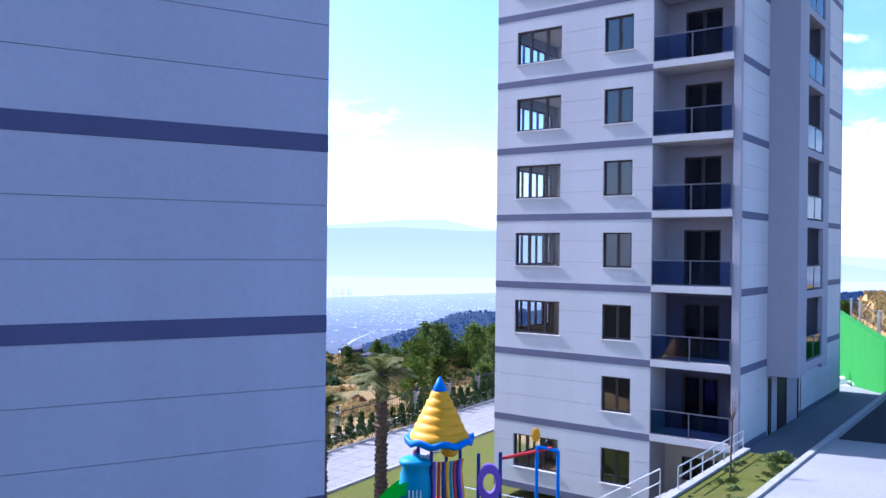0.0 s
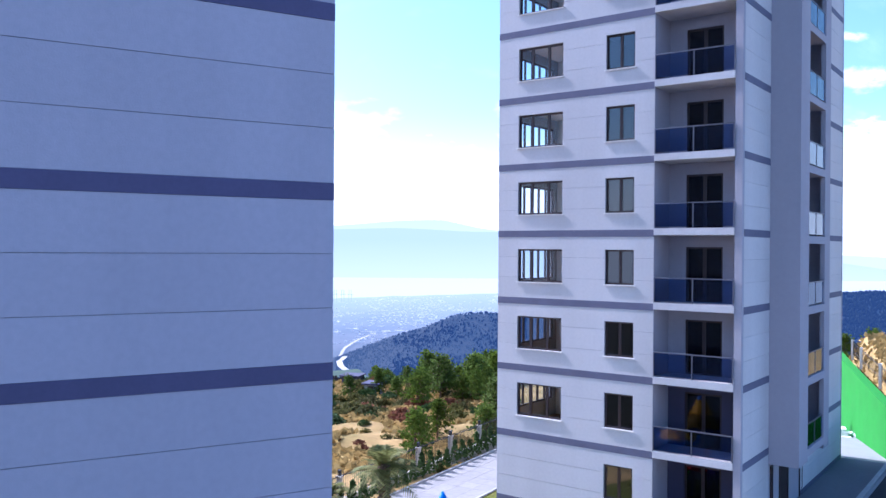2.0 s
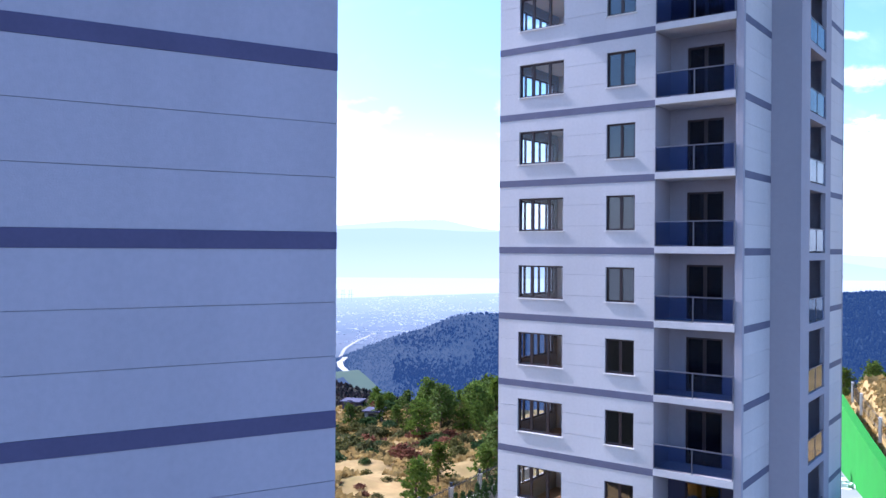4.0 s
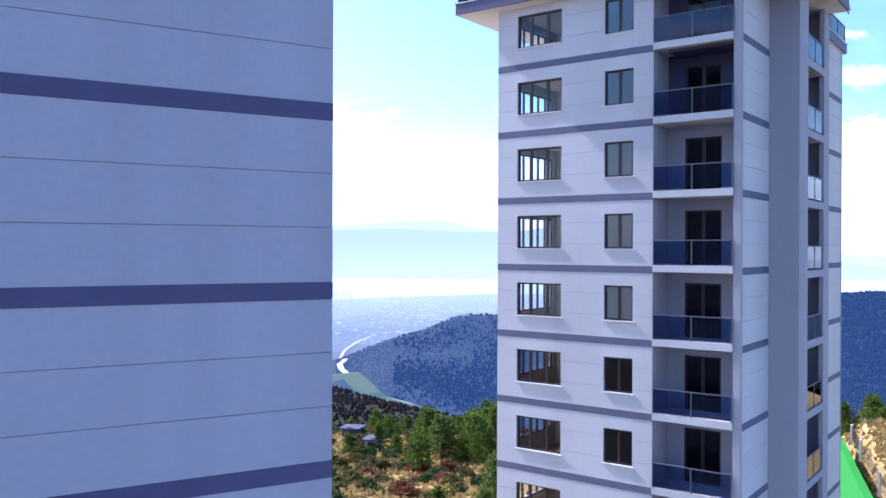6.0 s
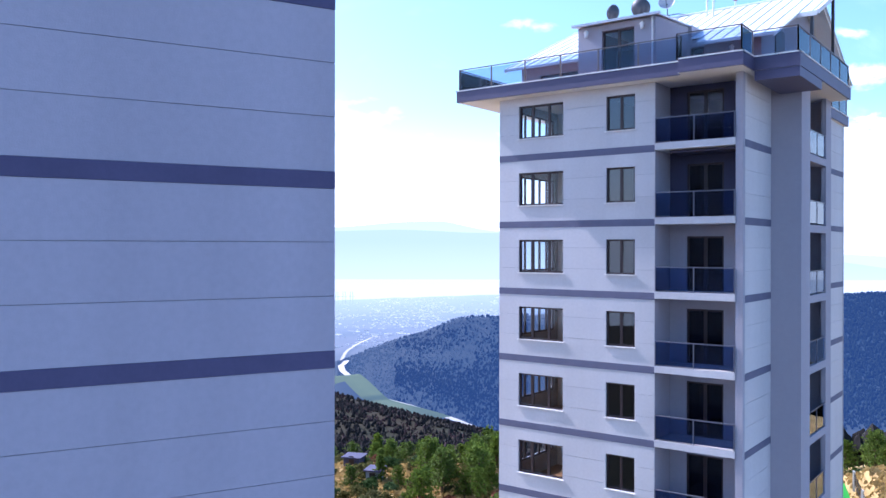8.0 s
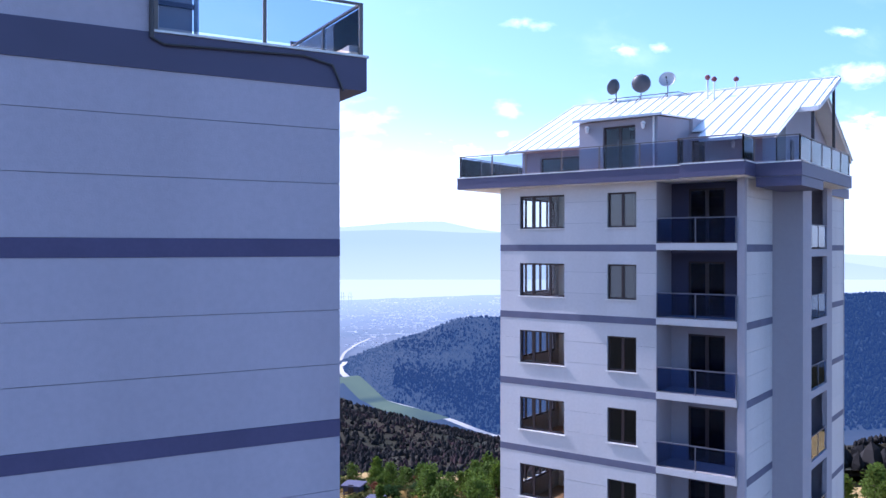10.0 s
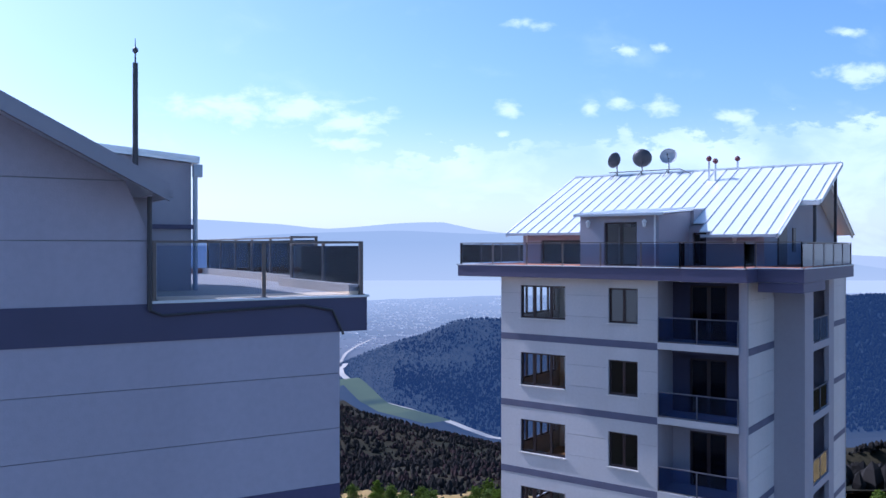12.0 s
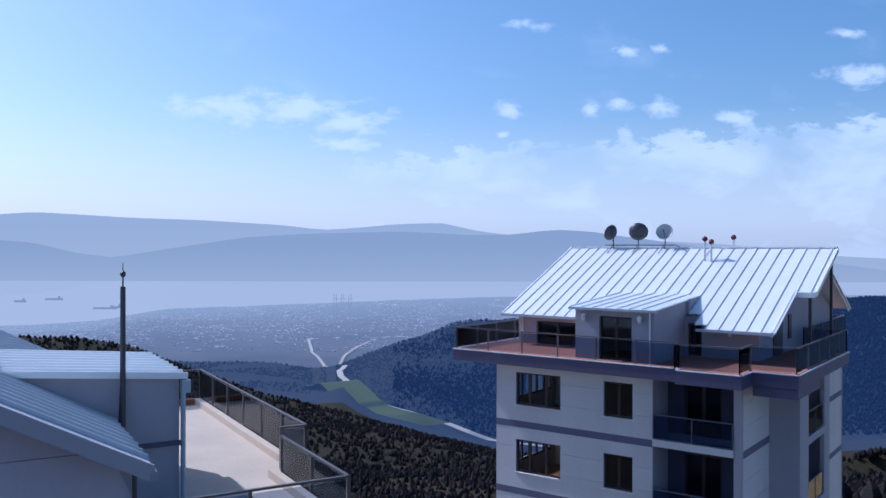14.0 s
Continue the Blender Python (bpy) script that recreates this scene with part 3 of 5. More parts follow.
for i, x in enumerate(RX):
    x1 = min(x + 0.56, 21.82)
    if x >= 21.8:
        continue
    front = EY if x < 20.9 else 5.42
    if 13.3 < x + 0.28 < 17.2:
        front = 4.5
    elif 17.2 <= x + 0.28 < 17.95:
        front = 3.3
    elif x > 17.9 and x < 20.9:
        front = 2.1
    for y0, y1 in ((front, RY), (RY, 16.75)):
        if x >= 20.9 and y0 == RY:
            continue
        bm = bmesh.new(); sheet(bm, x, x1, y0, y1, 0.0, 0.05)
        part("roof_sheet", bm, ROOF, roof)
        bm = bmesh.new(); sheet(bm, x - 0.014, x + 0.014, y0, y1, 0.035, 0.035)
        part("seam", bm, SEAM, roof)
part("gutter", boxes((8.15, 13.4, EY - 0.07, EY + 0.02, EZ - 0.12, EZ + 0.0)), SEAM, roof)
part("gutter", boxes((17.9, 20.95, 2.02, 2.1, roof_z(2.1) - 0.12, roof_z(2.1))), SEAM, roof)
for r in ((20.9, 20.98, 2.1, 5.42), (21.8, 21.88, 5.42, RY), (20.9, 20.98, RY, 16.8), (8.12, 8.2, EY, RY), (8.12, 8.2, RY, 16.8)):
    bm = bmesh.new(); sheet(bm, *r, 0.03, 0.2)
    part("barge_board", bm, TRIM, roof)
part("porch_beam", boxes((20.2, 21.8, 5.36, 5.46, roof_z(5.4) - 0.22, roof_z(5.4) - 0.06)), TRIM, roof)
# dormer
DX0, DX1, DY0 = 13.5, 17.0, -0.15
dorm = bmesh.new()
pierced(dorm, Face("x", DY0, -1), DX0, DX1, [(TOP1, 35.42, [(14.6, 16.05, TOP1 + 0.05, 35.15)])], -0.2, 0.0)
dormer = part("dormer", dorm, PLASTER, tower, "plastered dormer with dark double door")
for x in (DX0, DX1 - 0.2):
    cheek = bmesh.new()
    for w in box(cheek, x, x + 0.2, DY0 + 0.2, 4.6, TOP1, 35.44)[6:]:
        w.co.z += 0.33
    part("cheek_wall", cheek, PLASTER, dormer)
for r in ((DX1, 17.92, PY0 + 0.2, 3.5, 34.7, 35.1), (DX1 + 0.005, DX1 + 0.15, 3.4, 4.9, 34.7, 35.78)):
    part("cheek_wall", boxes(r), PLASTER, dormer)
dface = Face("x", DY0, -1)
mm = window_meshes(dface, 14.6, 16.05, TOP1 + 0.05, 35.15, (0.5,), sill=False)
put_window(tower, mm, 0)
for i in range(7):
    x0 = DX0 - 0.12 + i * 0.535
    bm = bmesh.new()
    for a, b, lo, hi in ((x0, x0 + 0.535, -0.06, 0.0), (x0 - 0.018, x0 + 0.018, 0.0, 0.045)):
        v = [bm.verts.new((x, y, 35.50 + (y + 0.4) * 0.075 + d)) for d in (lo, hi) for x, y in ((a, -0.42), (b, -0.42), (b, 4.75), (a, 4.75))]
        for f in ((3, 2, 1, 0), (4, 5, 6, 7), (0, 1, 5, 4), (1, 2, 6, 5), (2, 3, 7, 6), (3, 0, 4, 7)):
            bm.faces.new([v[k] for k in f])
    part("roof_sheet", bm, ROOF, dormer)
part("gutter", boxes((DX0 - 0.15, DX1 + 0.28, -0.5, -0.42, 35.40, 35.5)), SEAM, dormer)
bm = bmesh.new(); rod(bm, (16.85, DY0 - 0.05, TOP1), (16.85, DY0 - 0.05, 35.42), 0.04)
part("downpipe", bm, TRIM, dormer)
bm = bmesh.new(); rod(bm, (8.9, PY0 - 0.05, TOP1), (8.9, PY0 - 0.05, 34.8), 0.035)
part("downpipe", bm, TRIM, tower)
# wall lanterns
for x, y, z in ((13.95, DY0, 35.15), (16.45, DY0, 35.15), (19.0, PY0, 34.5)):
    bm = bmesh.new()
    box(bm, x - 0.03, x + 0.03, y - 0.14, y, z, z + 0.04)
    lathe(bm, [(0.03, z - 0.22), (0.07, z - 0.18), (0.09, z - 0.02), (0.12, z), (0.03, z + 0.1)], 8, (x, y - 0.16))
    part("wall_lantern", bm, TRIM, tower)

# ---- tower with the blank wall ----
SKEW = radians(-23.6)
second = thing("apartment_tower", "pale grey apartment tower with blank panelled wall and roof terrace", "apartment building", at=(20.5, -22.25, 0), turn=SKEW)
NEAR = Face("y", 0.0, 1)
clad(second, NEAR, -14.0, 0.05, range(1, 12), pitch=2.957, lift=0.455, board=PANEL_SHADED, band=BAND_SHADED)
part("rear_wall", boxes((-12.0, -0.262, -0.25, 0.05, -0.6, 32.72), (-12.0, -11.75, -14.0, -0.25, -0.6, 32.72), (-11.75, -0.262, -14.0, -13.8, -0.6, 32.72)), PLASTER, second)
# terrace slab: flush with the blank wall, overhanging the far side
LEDGE = [(0.02, -14.0), (0.02, 0.53), (-3.5, 0.53), (-3.5, 1.1), (-12.6, 1.1), (-12.6, -14.0)]
bm = bmesh.new(); prism(bm, LEDGE, 32.74, 33.29)
slab2 = part("terrace_slab", bm, FASCIA, second, "dark purple-grey terrace fascia")
part("edge_cap", boxes((-3.5, 0.05, 0.47, 0.56, 33.294, 33.33), (-0.06, 0.05, -2.9, 0.47, 33.294, 33.33), (-12.65, -3.45, 1.05, 1.13, 33.294, 33.33)), TRIM, slab2)
part("deck", boxes((-12.4, -0.1, -3.2, 0.25, 33.294, 33.34), (-12.4, -3.65, 0.25, 0.85, 33.294, 33.34)), DECK, slab2, "pale tiled terrace deck")
part("upstand", boxes((-3.45, -0.08, 0.25, 0.42, 33.294, 33.50), (-12.4, -3.45, 0.82, 1.0, 33.294, 33.50), (-3.65, -3.45, 0.25, 0.82, 33.294, 33.5)), DECK, slab2)
part("far_upstand", boxes((-12.5, -12.3, -3.0, 0.82, 33.294, 33.5)), BRICKY, slab2)
rail2 = part("terrace_rail", boxes((-0.08, -0.02, 0.42, 0.48, 33.33, 34.2)), BRONZE, second)
glass_rail(rail2, [(-0.05, -2.85), (-0.05, 0.45), (-3.4, 0.45)], 33.33, 0.85, DECKGLASS, BRONZE, 1.66)
glass_rail(rail2, [(-3.6, 0.5), (-3.6, 1.03), (-12.5, 1.03), (-12.5, -1.5)], 33.33, 0.98, DECKGLASS, BRONZE, 1.45)
# gable wall flush with the blank wall, boards going on upwards, under the sloping roof
GY, GZ, GS = -2.80, 34.96, 0.53


def roof2(y):
    return GZ + GS * (GY - y)


GR = -9.6
for k, (z0, z1) in enumerate(((33.29, 34.2), (34.215, 35.06), (35.075, 35.95), (35.965, 36.85), (36.865, 37.7), (37.715, 38.4))):
    bm = bmesh.new()
    ya0, ya1 = (-2.9 if roof2(-2.9) - 0.14 > z0 else GY - (z0 + 0.14 - GZ) / GS), (-2.9 if roof2(-2.9) - 0.14 > z1 else GY - (z1 + 0.14 - GZ) / GS)
    v = [bm.verts.new((x, y, z)) for x in (-0.25, 0.0) for y, z in ((-14.0, z0), (ya0, z0), (ya1, z1), (-14.0, z1))]
    for f in ((3, 2, 1, 0), (4, 5, 6, 7), (0, 1, 5, 4), (1, 2, 6, 5), (2, 3, 7, 6), (3, 0, 4, 7)):
        bm.faces.new([v[i] for i in f])
    part("facade_board", bm, PANEL_SHADED, second)
    bm = bmesh.new()
    y1 = min(ya1, -2.92)
    box(bm, -0.24, -0.03, -14.0, y1 - 0.02, z1, z1 + 0.015)
    part("joint", bm, GROOVE, second)
part("side_wall", boxes((-12.0, -0.25, -3.15, -2.9, 33.29, 34.85)), PLASTER, second)


def sheet2(bm, x0, x1, y0, y1, lift, thick):
    v = [bm.verts.new((x, y, roof2(y) + d)) for d in (lift - thick, lift) for x, y in ((x0, y0), (x1, y0), (x1, y1), (x0, y1))]
    for f in ((3, 2, 1, 0), (4, 5, 6, 7), (0, 1, 5, 4), (1, 2, 6, 5), (2, 3, 7, 6), (3, 0, 4, 7)):
        bm.faces.new([v[i] for i in f])


def sheet2_bm(x0, x1):
    bm = bmesh.new()
    sheet2(bm, x0, x1, GR, GY, -0.065, 0.03)
    return bm


bm = bmesh.new(); sheet2(bm, 0.74, 0.84, GR, GY, 0.03, 0.24)
roof_b = part("roof", bm, PLASTER, second, "grey-white standing-seam sheet-metal roof")
part("gable_soffit", sheet2_bm(0.0, 0.74), SOFFIT, roof_b)
x = 0.74
while x > -12.0:
    bm = bmesh.new(); sheet2(bm, x - 0.4, x + 0.02, GR, GY, 0.0, 0.06)
    part("roof_sheet", bm, ROOF, roof_b)
    bm = bmesh.new(); sheet2(bm, x - 0.41, x - 0.37, GR, GY, 0.075, 0.075)
    part("seam", bm, SEAM, roof_b)
    x -= 0.4
part("gutter", boxes((-12.0, 0.84, -2.86, -2.76, 34.80, 34.90)), PLASTER, roof_b)
# dormer behind, with its own shed roof
bm = bmesh.new()
for w in box(bm, -6.5, -2.65, -6.0, -1.72, 33.29, 35.625)[4:6]:
    w.co.z = 35.97
part("dormer", bm, PLASTER, second, "plastered dormer with shed roof")
for i in range(9):
    bm = bmesh.new()
    xa = -2.52 - i * 0.41
    for a, b, lo, hi in ((xa - 0.41, xa, -0.06, 0.0), (xa - 0.02, xa + 0.02, 0.0, 0.06)):
        v = [bm.verts.new((px, py, 35.66 - (py + 1.3) * 0.08 + d)) for d in (lo, hi) for px, py in ((a, -6.5), (b, -6.5), (b, -1.6), (a, -1.6))]
        for f in ((3, 2, 1, 0), (4, 5, 6, 7), (0, 1, 5, 4), (1, 2, 6, 5), (2, 3, 7, 6), (3, 0, 4, 7)):
            bm.faces.new([v[k] for k in f])
    part("dormer_sheet", bm, ROOF, second)
bm = bmesh.new(); rod(bm, (-2.6, -1.66, 33.3), (-2.6, -1.66, 35.5), 0.045); box(bm, -2.66, -2.5, -1.7, -1.55, 35.38, 35.6)
part("downpipe", bm, SEAM, second)
part("ledge", boxes((-2.66, -2.58, -3.0, -1.66, 34.44, 34.52)), FASCIA, second)
bm = bmesh.new()
rod(bm, (0.05, -2.93, 33.2), (0.05, -2.93, 34.85), 0.035)
for a, b in (((0.05, -2.93, 33.2), (0.06, -2.75, 33.12)), ((0.06, -2.75, 33.12), (0.06, -0.6, 33.2)), ((0.06, -0.6, 33.2), (0.06, -0.1, 33.1)), ((0.06, -0.1, 33.1), (0.04, 0.1, 32.7))):
    rod(bm, a, b, 0.022)
part("cable", bm, PIPE, second, "black drainpipe and slack cable")
# lightning rod
bm = bmesh.new(); rod(bm, (0, 0, 34.6), (0, 0, 37.3), 0.05, 0.045, 10); rod(bm, (-0.12, 0, 34.6), (-0.05, 0, 35.6), 0.02)
rod(bm, (0, 0, 37.3), (0, 0, 37.72), 0.016, 0.006); lathe(bm, [(0.01, 37.45), (0.05, 37.5), (0.05, 37.54), (0.01, 37.58)], 8)
w = Matrix.Translation((20.5, -22.25, 0)) @ Matrix.Rotation(SKEW, 4, "Z") @ Vector((-2.5, -2.7, 0))
solid("lightning_rod", bm, PIPE, "slim dark lightning rod standing on the roof", "lightning rod", at=(w.x, w.y, 0))

# ---- the land, laid out along the line of sight: across (to the right) and ahead of the hovering point ----
HUB = Vector((30.1, -32.1, 0))
AHEAD, ACROSS = Vector((-0.5963, 0.8028, 0)), Vector((0.8028, 0.5963, 0))


def spot(across, ahead, z=0.0):
    p = HUB + ACROSS * across + AHEAD * ahead
    return Vector((p.x, p.y, z))


def fan(u, ahead, z=0.0):
    """u: the tangent of the bearing, to the right of ahead."""
    return spot(u * ahead, ahead, z)


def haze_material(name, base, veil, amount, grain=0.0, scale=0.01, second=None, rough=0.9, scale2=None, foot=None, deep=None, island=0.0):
    """Far surface with haze painted on: veil-coloured emission mixed over the base colour."""
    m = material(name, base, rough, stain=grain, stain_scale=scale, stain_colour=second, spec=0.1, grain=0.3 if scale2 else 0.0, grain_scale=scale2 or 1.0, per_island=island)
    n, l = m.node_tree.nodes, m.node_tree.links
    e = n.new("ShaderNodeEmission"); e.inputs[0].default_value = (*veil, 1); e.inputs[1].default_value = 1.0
    if foot:            # denser painted mist low down: its colour, and heights between which it thins out
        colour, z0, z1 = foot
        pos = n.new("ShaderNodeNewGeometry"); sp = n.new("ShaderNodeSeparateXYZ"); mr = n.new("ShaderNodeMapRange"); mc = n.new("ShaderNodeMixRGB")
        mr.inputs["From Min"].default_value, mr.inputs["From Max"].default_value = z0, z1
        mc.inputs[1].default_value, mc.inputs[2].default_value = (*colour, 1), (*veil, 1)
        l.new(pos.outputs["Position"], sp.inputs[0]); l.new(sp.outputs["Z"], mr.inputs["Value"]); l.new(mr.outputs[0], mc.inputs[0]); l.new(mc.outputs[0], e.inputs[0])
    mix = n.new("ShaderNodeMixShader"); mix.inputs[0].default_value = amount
    if deep:            # the painted haze thickens with the distance: colour and amount at the far end
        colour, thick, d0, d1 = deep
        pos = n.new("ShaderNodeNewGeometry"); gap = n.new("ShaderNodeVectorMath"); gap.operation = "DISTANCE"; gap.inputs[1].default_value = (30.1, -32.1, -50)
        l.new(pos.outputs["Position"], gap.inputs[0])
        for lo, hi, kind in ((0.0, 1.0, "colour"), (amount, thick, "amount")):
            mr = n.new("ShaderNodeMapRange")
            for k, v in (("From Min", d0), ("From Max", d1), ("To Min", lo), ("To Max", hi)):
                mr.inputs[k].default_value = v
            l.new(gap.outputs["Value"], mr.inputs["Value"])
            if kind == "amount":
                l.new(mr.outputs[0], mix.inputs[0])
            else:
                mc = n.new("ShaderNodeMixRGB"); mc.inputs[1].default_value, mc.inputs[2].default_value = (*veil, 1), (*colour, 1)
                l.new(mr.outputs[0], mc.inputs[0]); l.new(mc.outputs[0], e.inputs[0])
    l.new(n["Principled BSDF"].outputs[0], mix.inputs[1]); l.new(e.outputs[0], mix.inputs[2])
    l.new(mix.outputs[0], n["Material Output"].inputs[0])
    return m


SAND = material("sandy_soil", (0.44, 0.285, 0.115), 0.95, stain=0.7, stain_scale=0.25, stain_colour=(0.12, 0.115, 0.035), spec=0.1, grain=0.45, grain_scale=1.6, bump=0.8, bump_scale=2.2)
LAWN = material("lawn", (0.105, 0.120, 0.016), 0.95, spec=0.1, stain=0.6, stain_scale=0.5, stain_colour=(0.13, 0.11, 0.035), grain=0.4, grain_scale=6, bump=0.6, bump_scale=14)
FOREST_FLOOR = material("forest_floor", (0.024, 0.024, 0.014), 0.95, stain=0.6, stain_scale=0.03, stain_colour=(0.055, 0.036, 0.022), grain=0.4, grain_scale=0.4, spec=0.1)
PAVING = material("lane_paving", (0.27, 0.255, 0.24), 0.85, spec=0.2, grain=0.25, grain_scale=3, per_object=0.05)
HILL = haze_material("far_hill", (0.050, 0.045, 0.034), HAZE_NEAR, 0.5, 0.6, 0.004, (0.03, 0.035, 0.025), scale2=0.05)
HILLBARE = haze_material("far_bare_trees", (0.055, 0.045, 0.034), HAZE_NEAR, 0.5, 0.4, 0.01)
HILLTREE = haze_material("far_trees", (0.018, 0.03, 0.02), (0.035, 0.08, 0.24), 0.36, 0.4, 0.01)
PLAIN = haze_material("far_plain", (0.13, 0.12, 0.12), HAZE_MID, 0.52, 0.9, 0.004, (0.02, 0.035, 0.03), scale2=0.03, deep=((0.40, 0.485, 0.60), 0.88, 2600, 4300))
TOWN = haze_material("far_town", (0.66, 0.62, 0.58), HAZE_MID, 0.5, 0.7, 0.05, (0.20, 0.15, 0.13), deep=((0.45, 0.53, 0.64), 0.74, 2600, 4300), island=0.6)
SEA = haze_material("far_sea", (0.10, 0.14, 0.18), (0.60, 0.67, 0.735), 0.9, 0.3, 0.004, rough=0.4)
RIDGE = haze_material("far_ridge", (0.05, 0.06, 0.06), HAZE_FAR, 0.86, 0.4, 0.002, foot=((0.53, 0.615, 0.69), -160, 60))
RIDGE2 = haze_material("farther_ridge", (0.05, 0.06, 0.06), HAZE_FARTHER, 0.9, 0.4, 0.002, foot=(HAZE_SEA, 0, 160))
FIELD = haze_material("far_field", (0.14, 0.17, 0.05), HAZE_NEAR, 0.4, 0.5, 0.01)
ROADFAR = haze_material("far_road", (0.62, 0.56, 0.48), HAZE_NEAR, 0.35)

F0 = 1474.5


def drop(y, ahead):
    """Height of what shows y picture units under the level line at that distance, from the middle of the climb."""
    return 26.0 - (y / F0) * ahead


def smooth(a, b, x):
    t = min(1.0, max(0.0, (x - a) / (b - a)))
    return t * t * (3 - 2 * t)


def site_z(across, ahead):
    z = float(np.interp(ahead, (50, 56, 80, 119, 150, 200), (-0.6, -0.9, -2.9, -5.5, -13.0, -25.0)))
    zr = float(np.interp(ahead, (45, 70, 86, 120, 150, 200), (6.1, 6.9, 2.5, -6.0, -14.0, -25.0)))
    p = spot(across, ahead)
    behind = (p.x - 19.2) * 0.957 + (p.y - 30.6) * 0.29          # past the turf wall
    k = smooth(0.5, 2.2, behind) * smooth(14, 20, p.y)
    z = z + (zr - z) * k
    rough = smooth(56, 75, ahead)
    return z + rough * (noise.noise((across * 0.06, ahead * 0.06, 3.1)) * 1.4 + noise.noise((across * 0.22, ahead * 0.22, 7.7)) * 0.9 + noise.noise((across * 0.8, ahead * 0.8, 2.7)) * 0.3)


def sheet_mesh(rows, mat, name, other=None, first=0):
    """A sheet through rows of points."""
    verts = [tuple(p) for row in rows for p in row]
    w = len(rows[0])
    faces = [(i * w + j, i * w + j + 1, (i + 1) * w + j + 1, (i + 1) * w + j) for i in range(len(rows) - 1) for j in range(w - 1)]
    me = bpy.data.meshes.new(name)
    me.from_pydata(verts, [], faces)
    me.polygons.foreach_set("use_smooth", [True] * len(faces))
    me.materials.append(mat)
    if other:           # the first rows are of another ground
        me.materials.append(other)
        me.polygons.foreach_set("material_index", [1 if k < first * (w - 1) else 0 for k in range(len(faces))])
    return me


def sheet_object(name, rows, mat, label, category, other=None, first=0):
    return tagged(new(name, sheet_mesh(rows, mat, name, other, first)), label, category, kind="structure")


xs = [float(x) for x in (*np.linspace(-160, -28, 40), *np.linspace(-27, 14, 76), *np.linspace(15, 29, 12), *np.linspace(30, 80, 60), *np.linspace(83, 160, 20))]
ys = [-160, -120, -80, -50, -20, 0, 20] + [float(v) for v in np.linspace(30, 46, 9)] + [float(v) for v in (*np.linspace(46.5, 100, 100), *np.linspace(101, 200, 60))]
# first rows are unseen; dark floor added there to darken the window reflections
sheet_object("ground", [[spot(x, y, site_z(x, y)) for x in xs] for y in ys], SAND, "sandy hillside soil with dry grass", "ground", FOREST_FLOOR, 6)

# the land beyond: wooded ridge, valley, far hill, plain with the town
U = [float(v) for v in np.linspace(-1.7, 1.7, 171)]
px = lambda u: 784 + u * F0


def col(u, xs_, ys_):
    return float(np.interp(px(u), xs_, ys_))


def crest_near(u):
    return col(u, (-600, 130, 220, 300, 341, 444, 520, 600, 700, 870, 1200, 1500, 2200), (150, 130, 137, 156, 172, 217, 240, 258, 282, 320, 360, 330, 260))


def valley(u):
    return col(u, (-600, 450, 560, 600, 650, 700, 800, 870, 1100, 1500, 2000), (200, 235, 250, 232, 271, 283, 311, 334, 360, 330, 320))


def crest_far(u):
    return col(u, (-600, 480, 560, 600, 650, 700, 750, 800, 830, 880, 1150, 1490, 1530, 1600, 1800, 2300), (190, 196, 206, 199, 179, 162, 147, 127, 122, 122, 95, 83, 79, 81, 95, 150))


def land_z(u, d):
    c, v, f = crest_near(u), valley(u), crest_far(u)
    y = float(np.interp(d, (150, 250, 350, 600, 700, 1000, 1700, 2300, 2450, 2700), (393, 371, 349, c, c + 45, max(c, v) + 60, v, f, f + 22, max(f + 40, 182))))
    if px(u) > 1400 and d < 600:
        k = smooth(1400, 1480, px(u))
        y = y * (1 - k) + k * float(np.interp(d, (150, 250, 350, 600), (354, 380, 390, 380)))
    z = drop(y, d)
    k = smooth(160, 260, d) * (1 - smooth(1250, 1500, d) * 0.6) * (1 - smooth(2350, 2500, d))
    return z + k * (noise.noise((u * d * 0.008, d * 0.008, 1.3)) * 9 + noise.noise((u * d * 0.03, d * 0.03, 4.3)) * 2.5)


D1 = [float(v) for v in np.geomspace(165, 1500, 90)]
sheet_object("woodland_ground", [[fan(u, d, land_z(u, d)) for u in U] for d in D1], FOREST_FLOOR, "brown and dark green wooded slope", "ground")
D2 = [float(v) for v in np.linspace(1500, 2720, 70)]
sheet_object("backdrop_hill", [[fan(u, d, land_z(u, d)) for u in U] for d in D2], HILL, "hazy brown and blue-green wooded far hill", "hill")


def shore(u):
    return col(u, (-600, 55, 180, 290, 480, 720, 900, 1600), (150, 134, 125, 105, 98, 88, 82, 78)) + noise.noise((u * 40, 3, 0)) * 1.5


def plain_z(u, d):
    c = shore(u)
    return drop(float(np.interp(d, (2340, 2600, 3000, 3600, 4300), (max(226, c + 80), max(190, c + 50), max(158, c + 30), max(126, c + 14), c))), d)


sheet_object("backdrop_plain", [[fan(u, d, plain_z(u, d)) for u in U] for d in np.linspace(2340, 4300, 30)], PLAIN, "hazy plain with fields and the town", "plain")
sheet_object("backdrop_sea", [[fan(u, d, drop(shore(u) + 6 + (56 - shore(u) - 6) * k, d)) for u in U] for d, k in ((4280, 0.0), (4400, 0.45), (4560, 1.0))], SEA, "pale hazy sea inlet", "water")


def ridge_rows(d, top):
    return [[fan(u, d + k * 40, drop(60 - (60 - top(u)) * k, d)) for u in U] for k in (0, 0.2, 0.4, 0.6, 0.8, 1.0)]


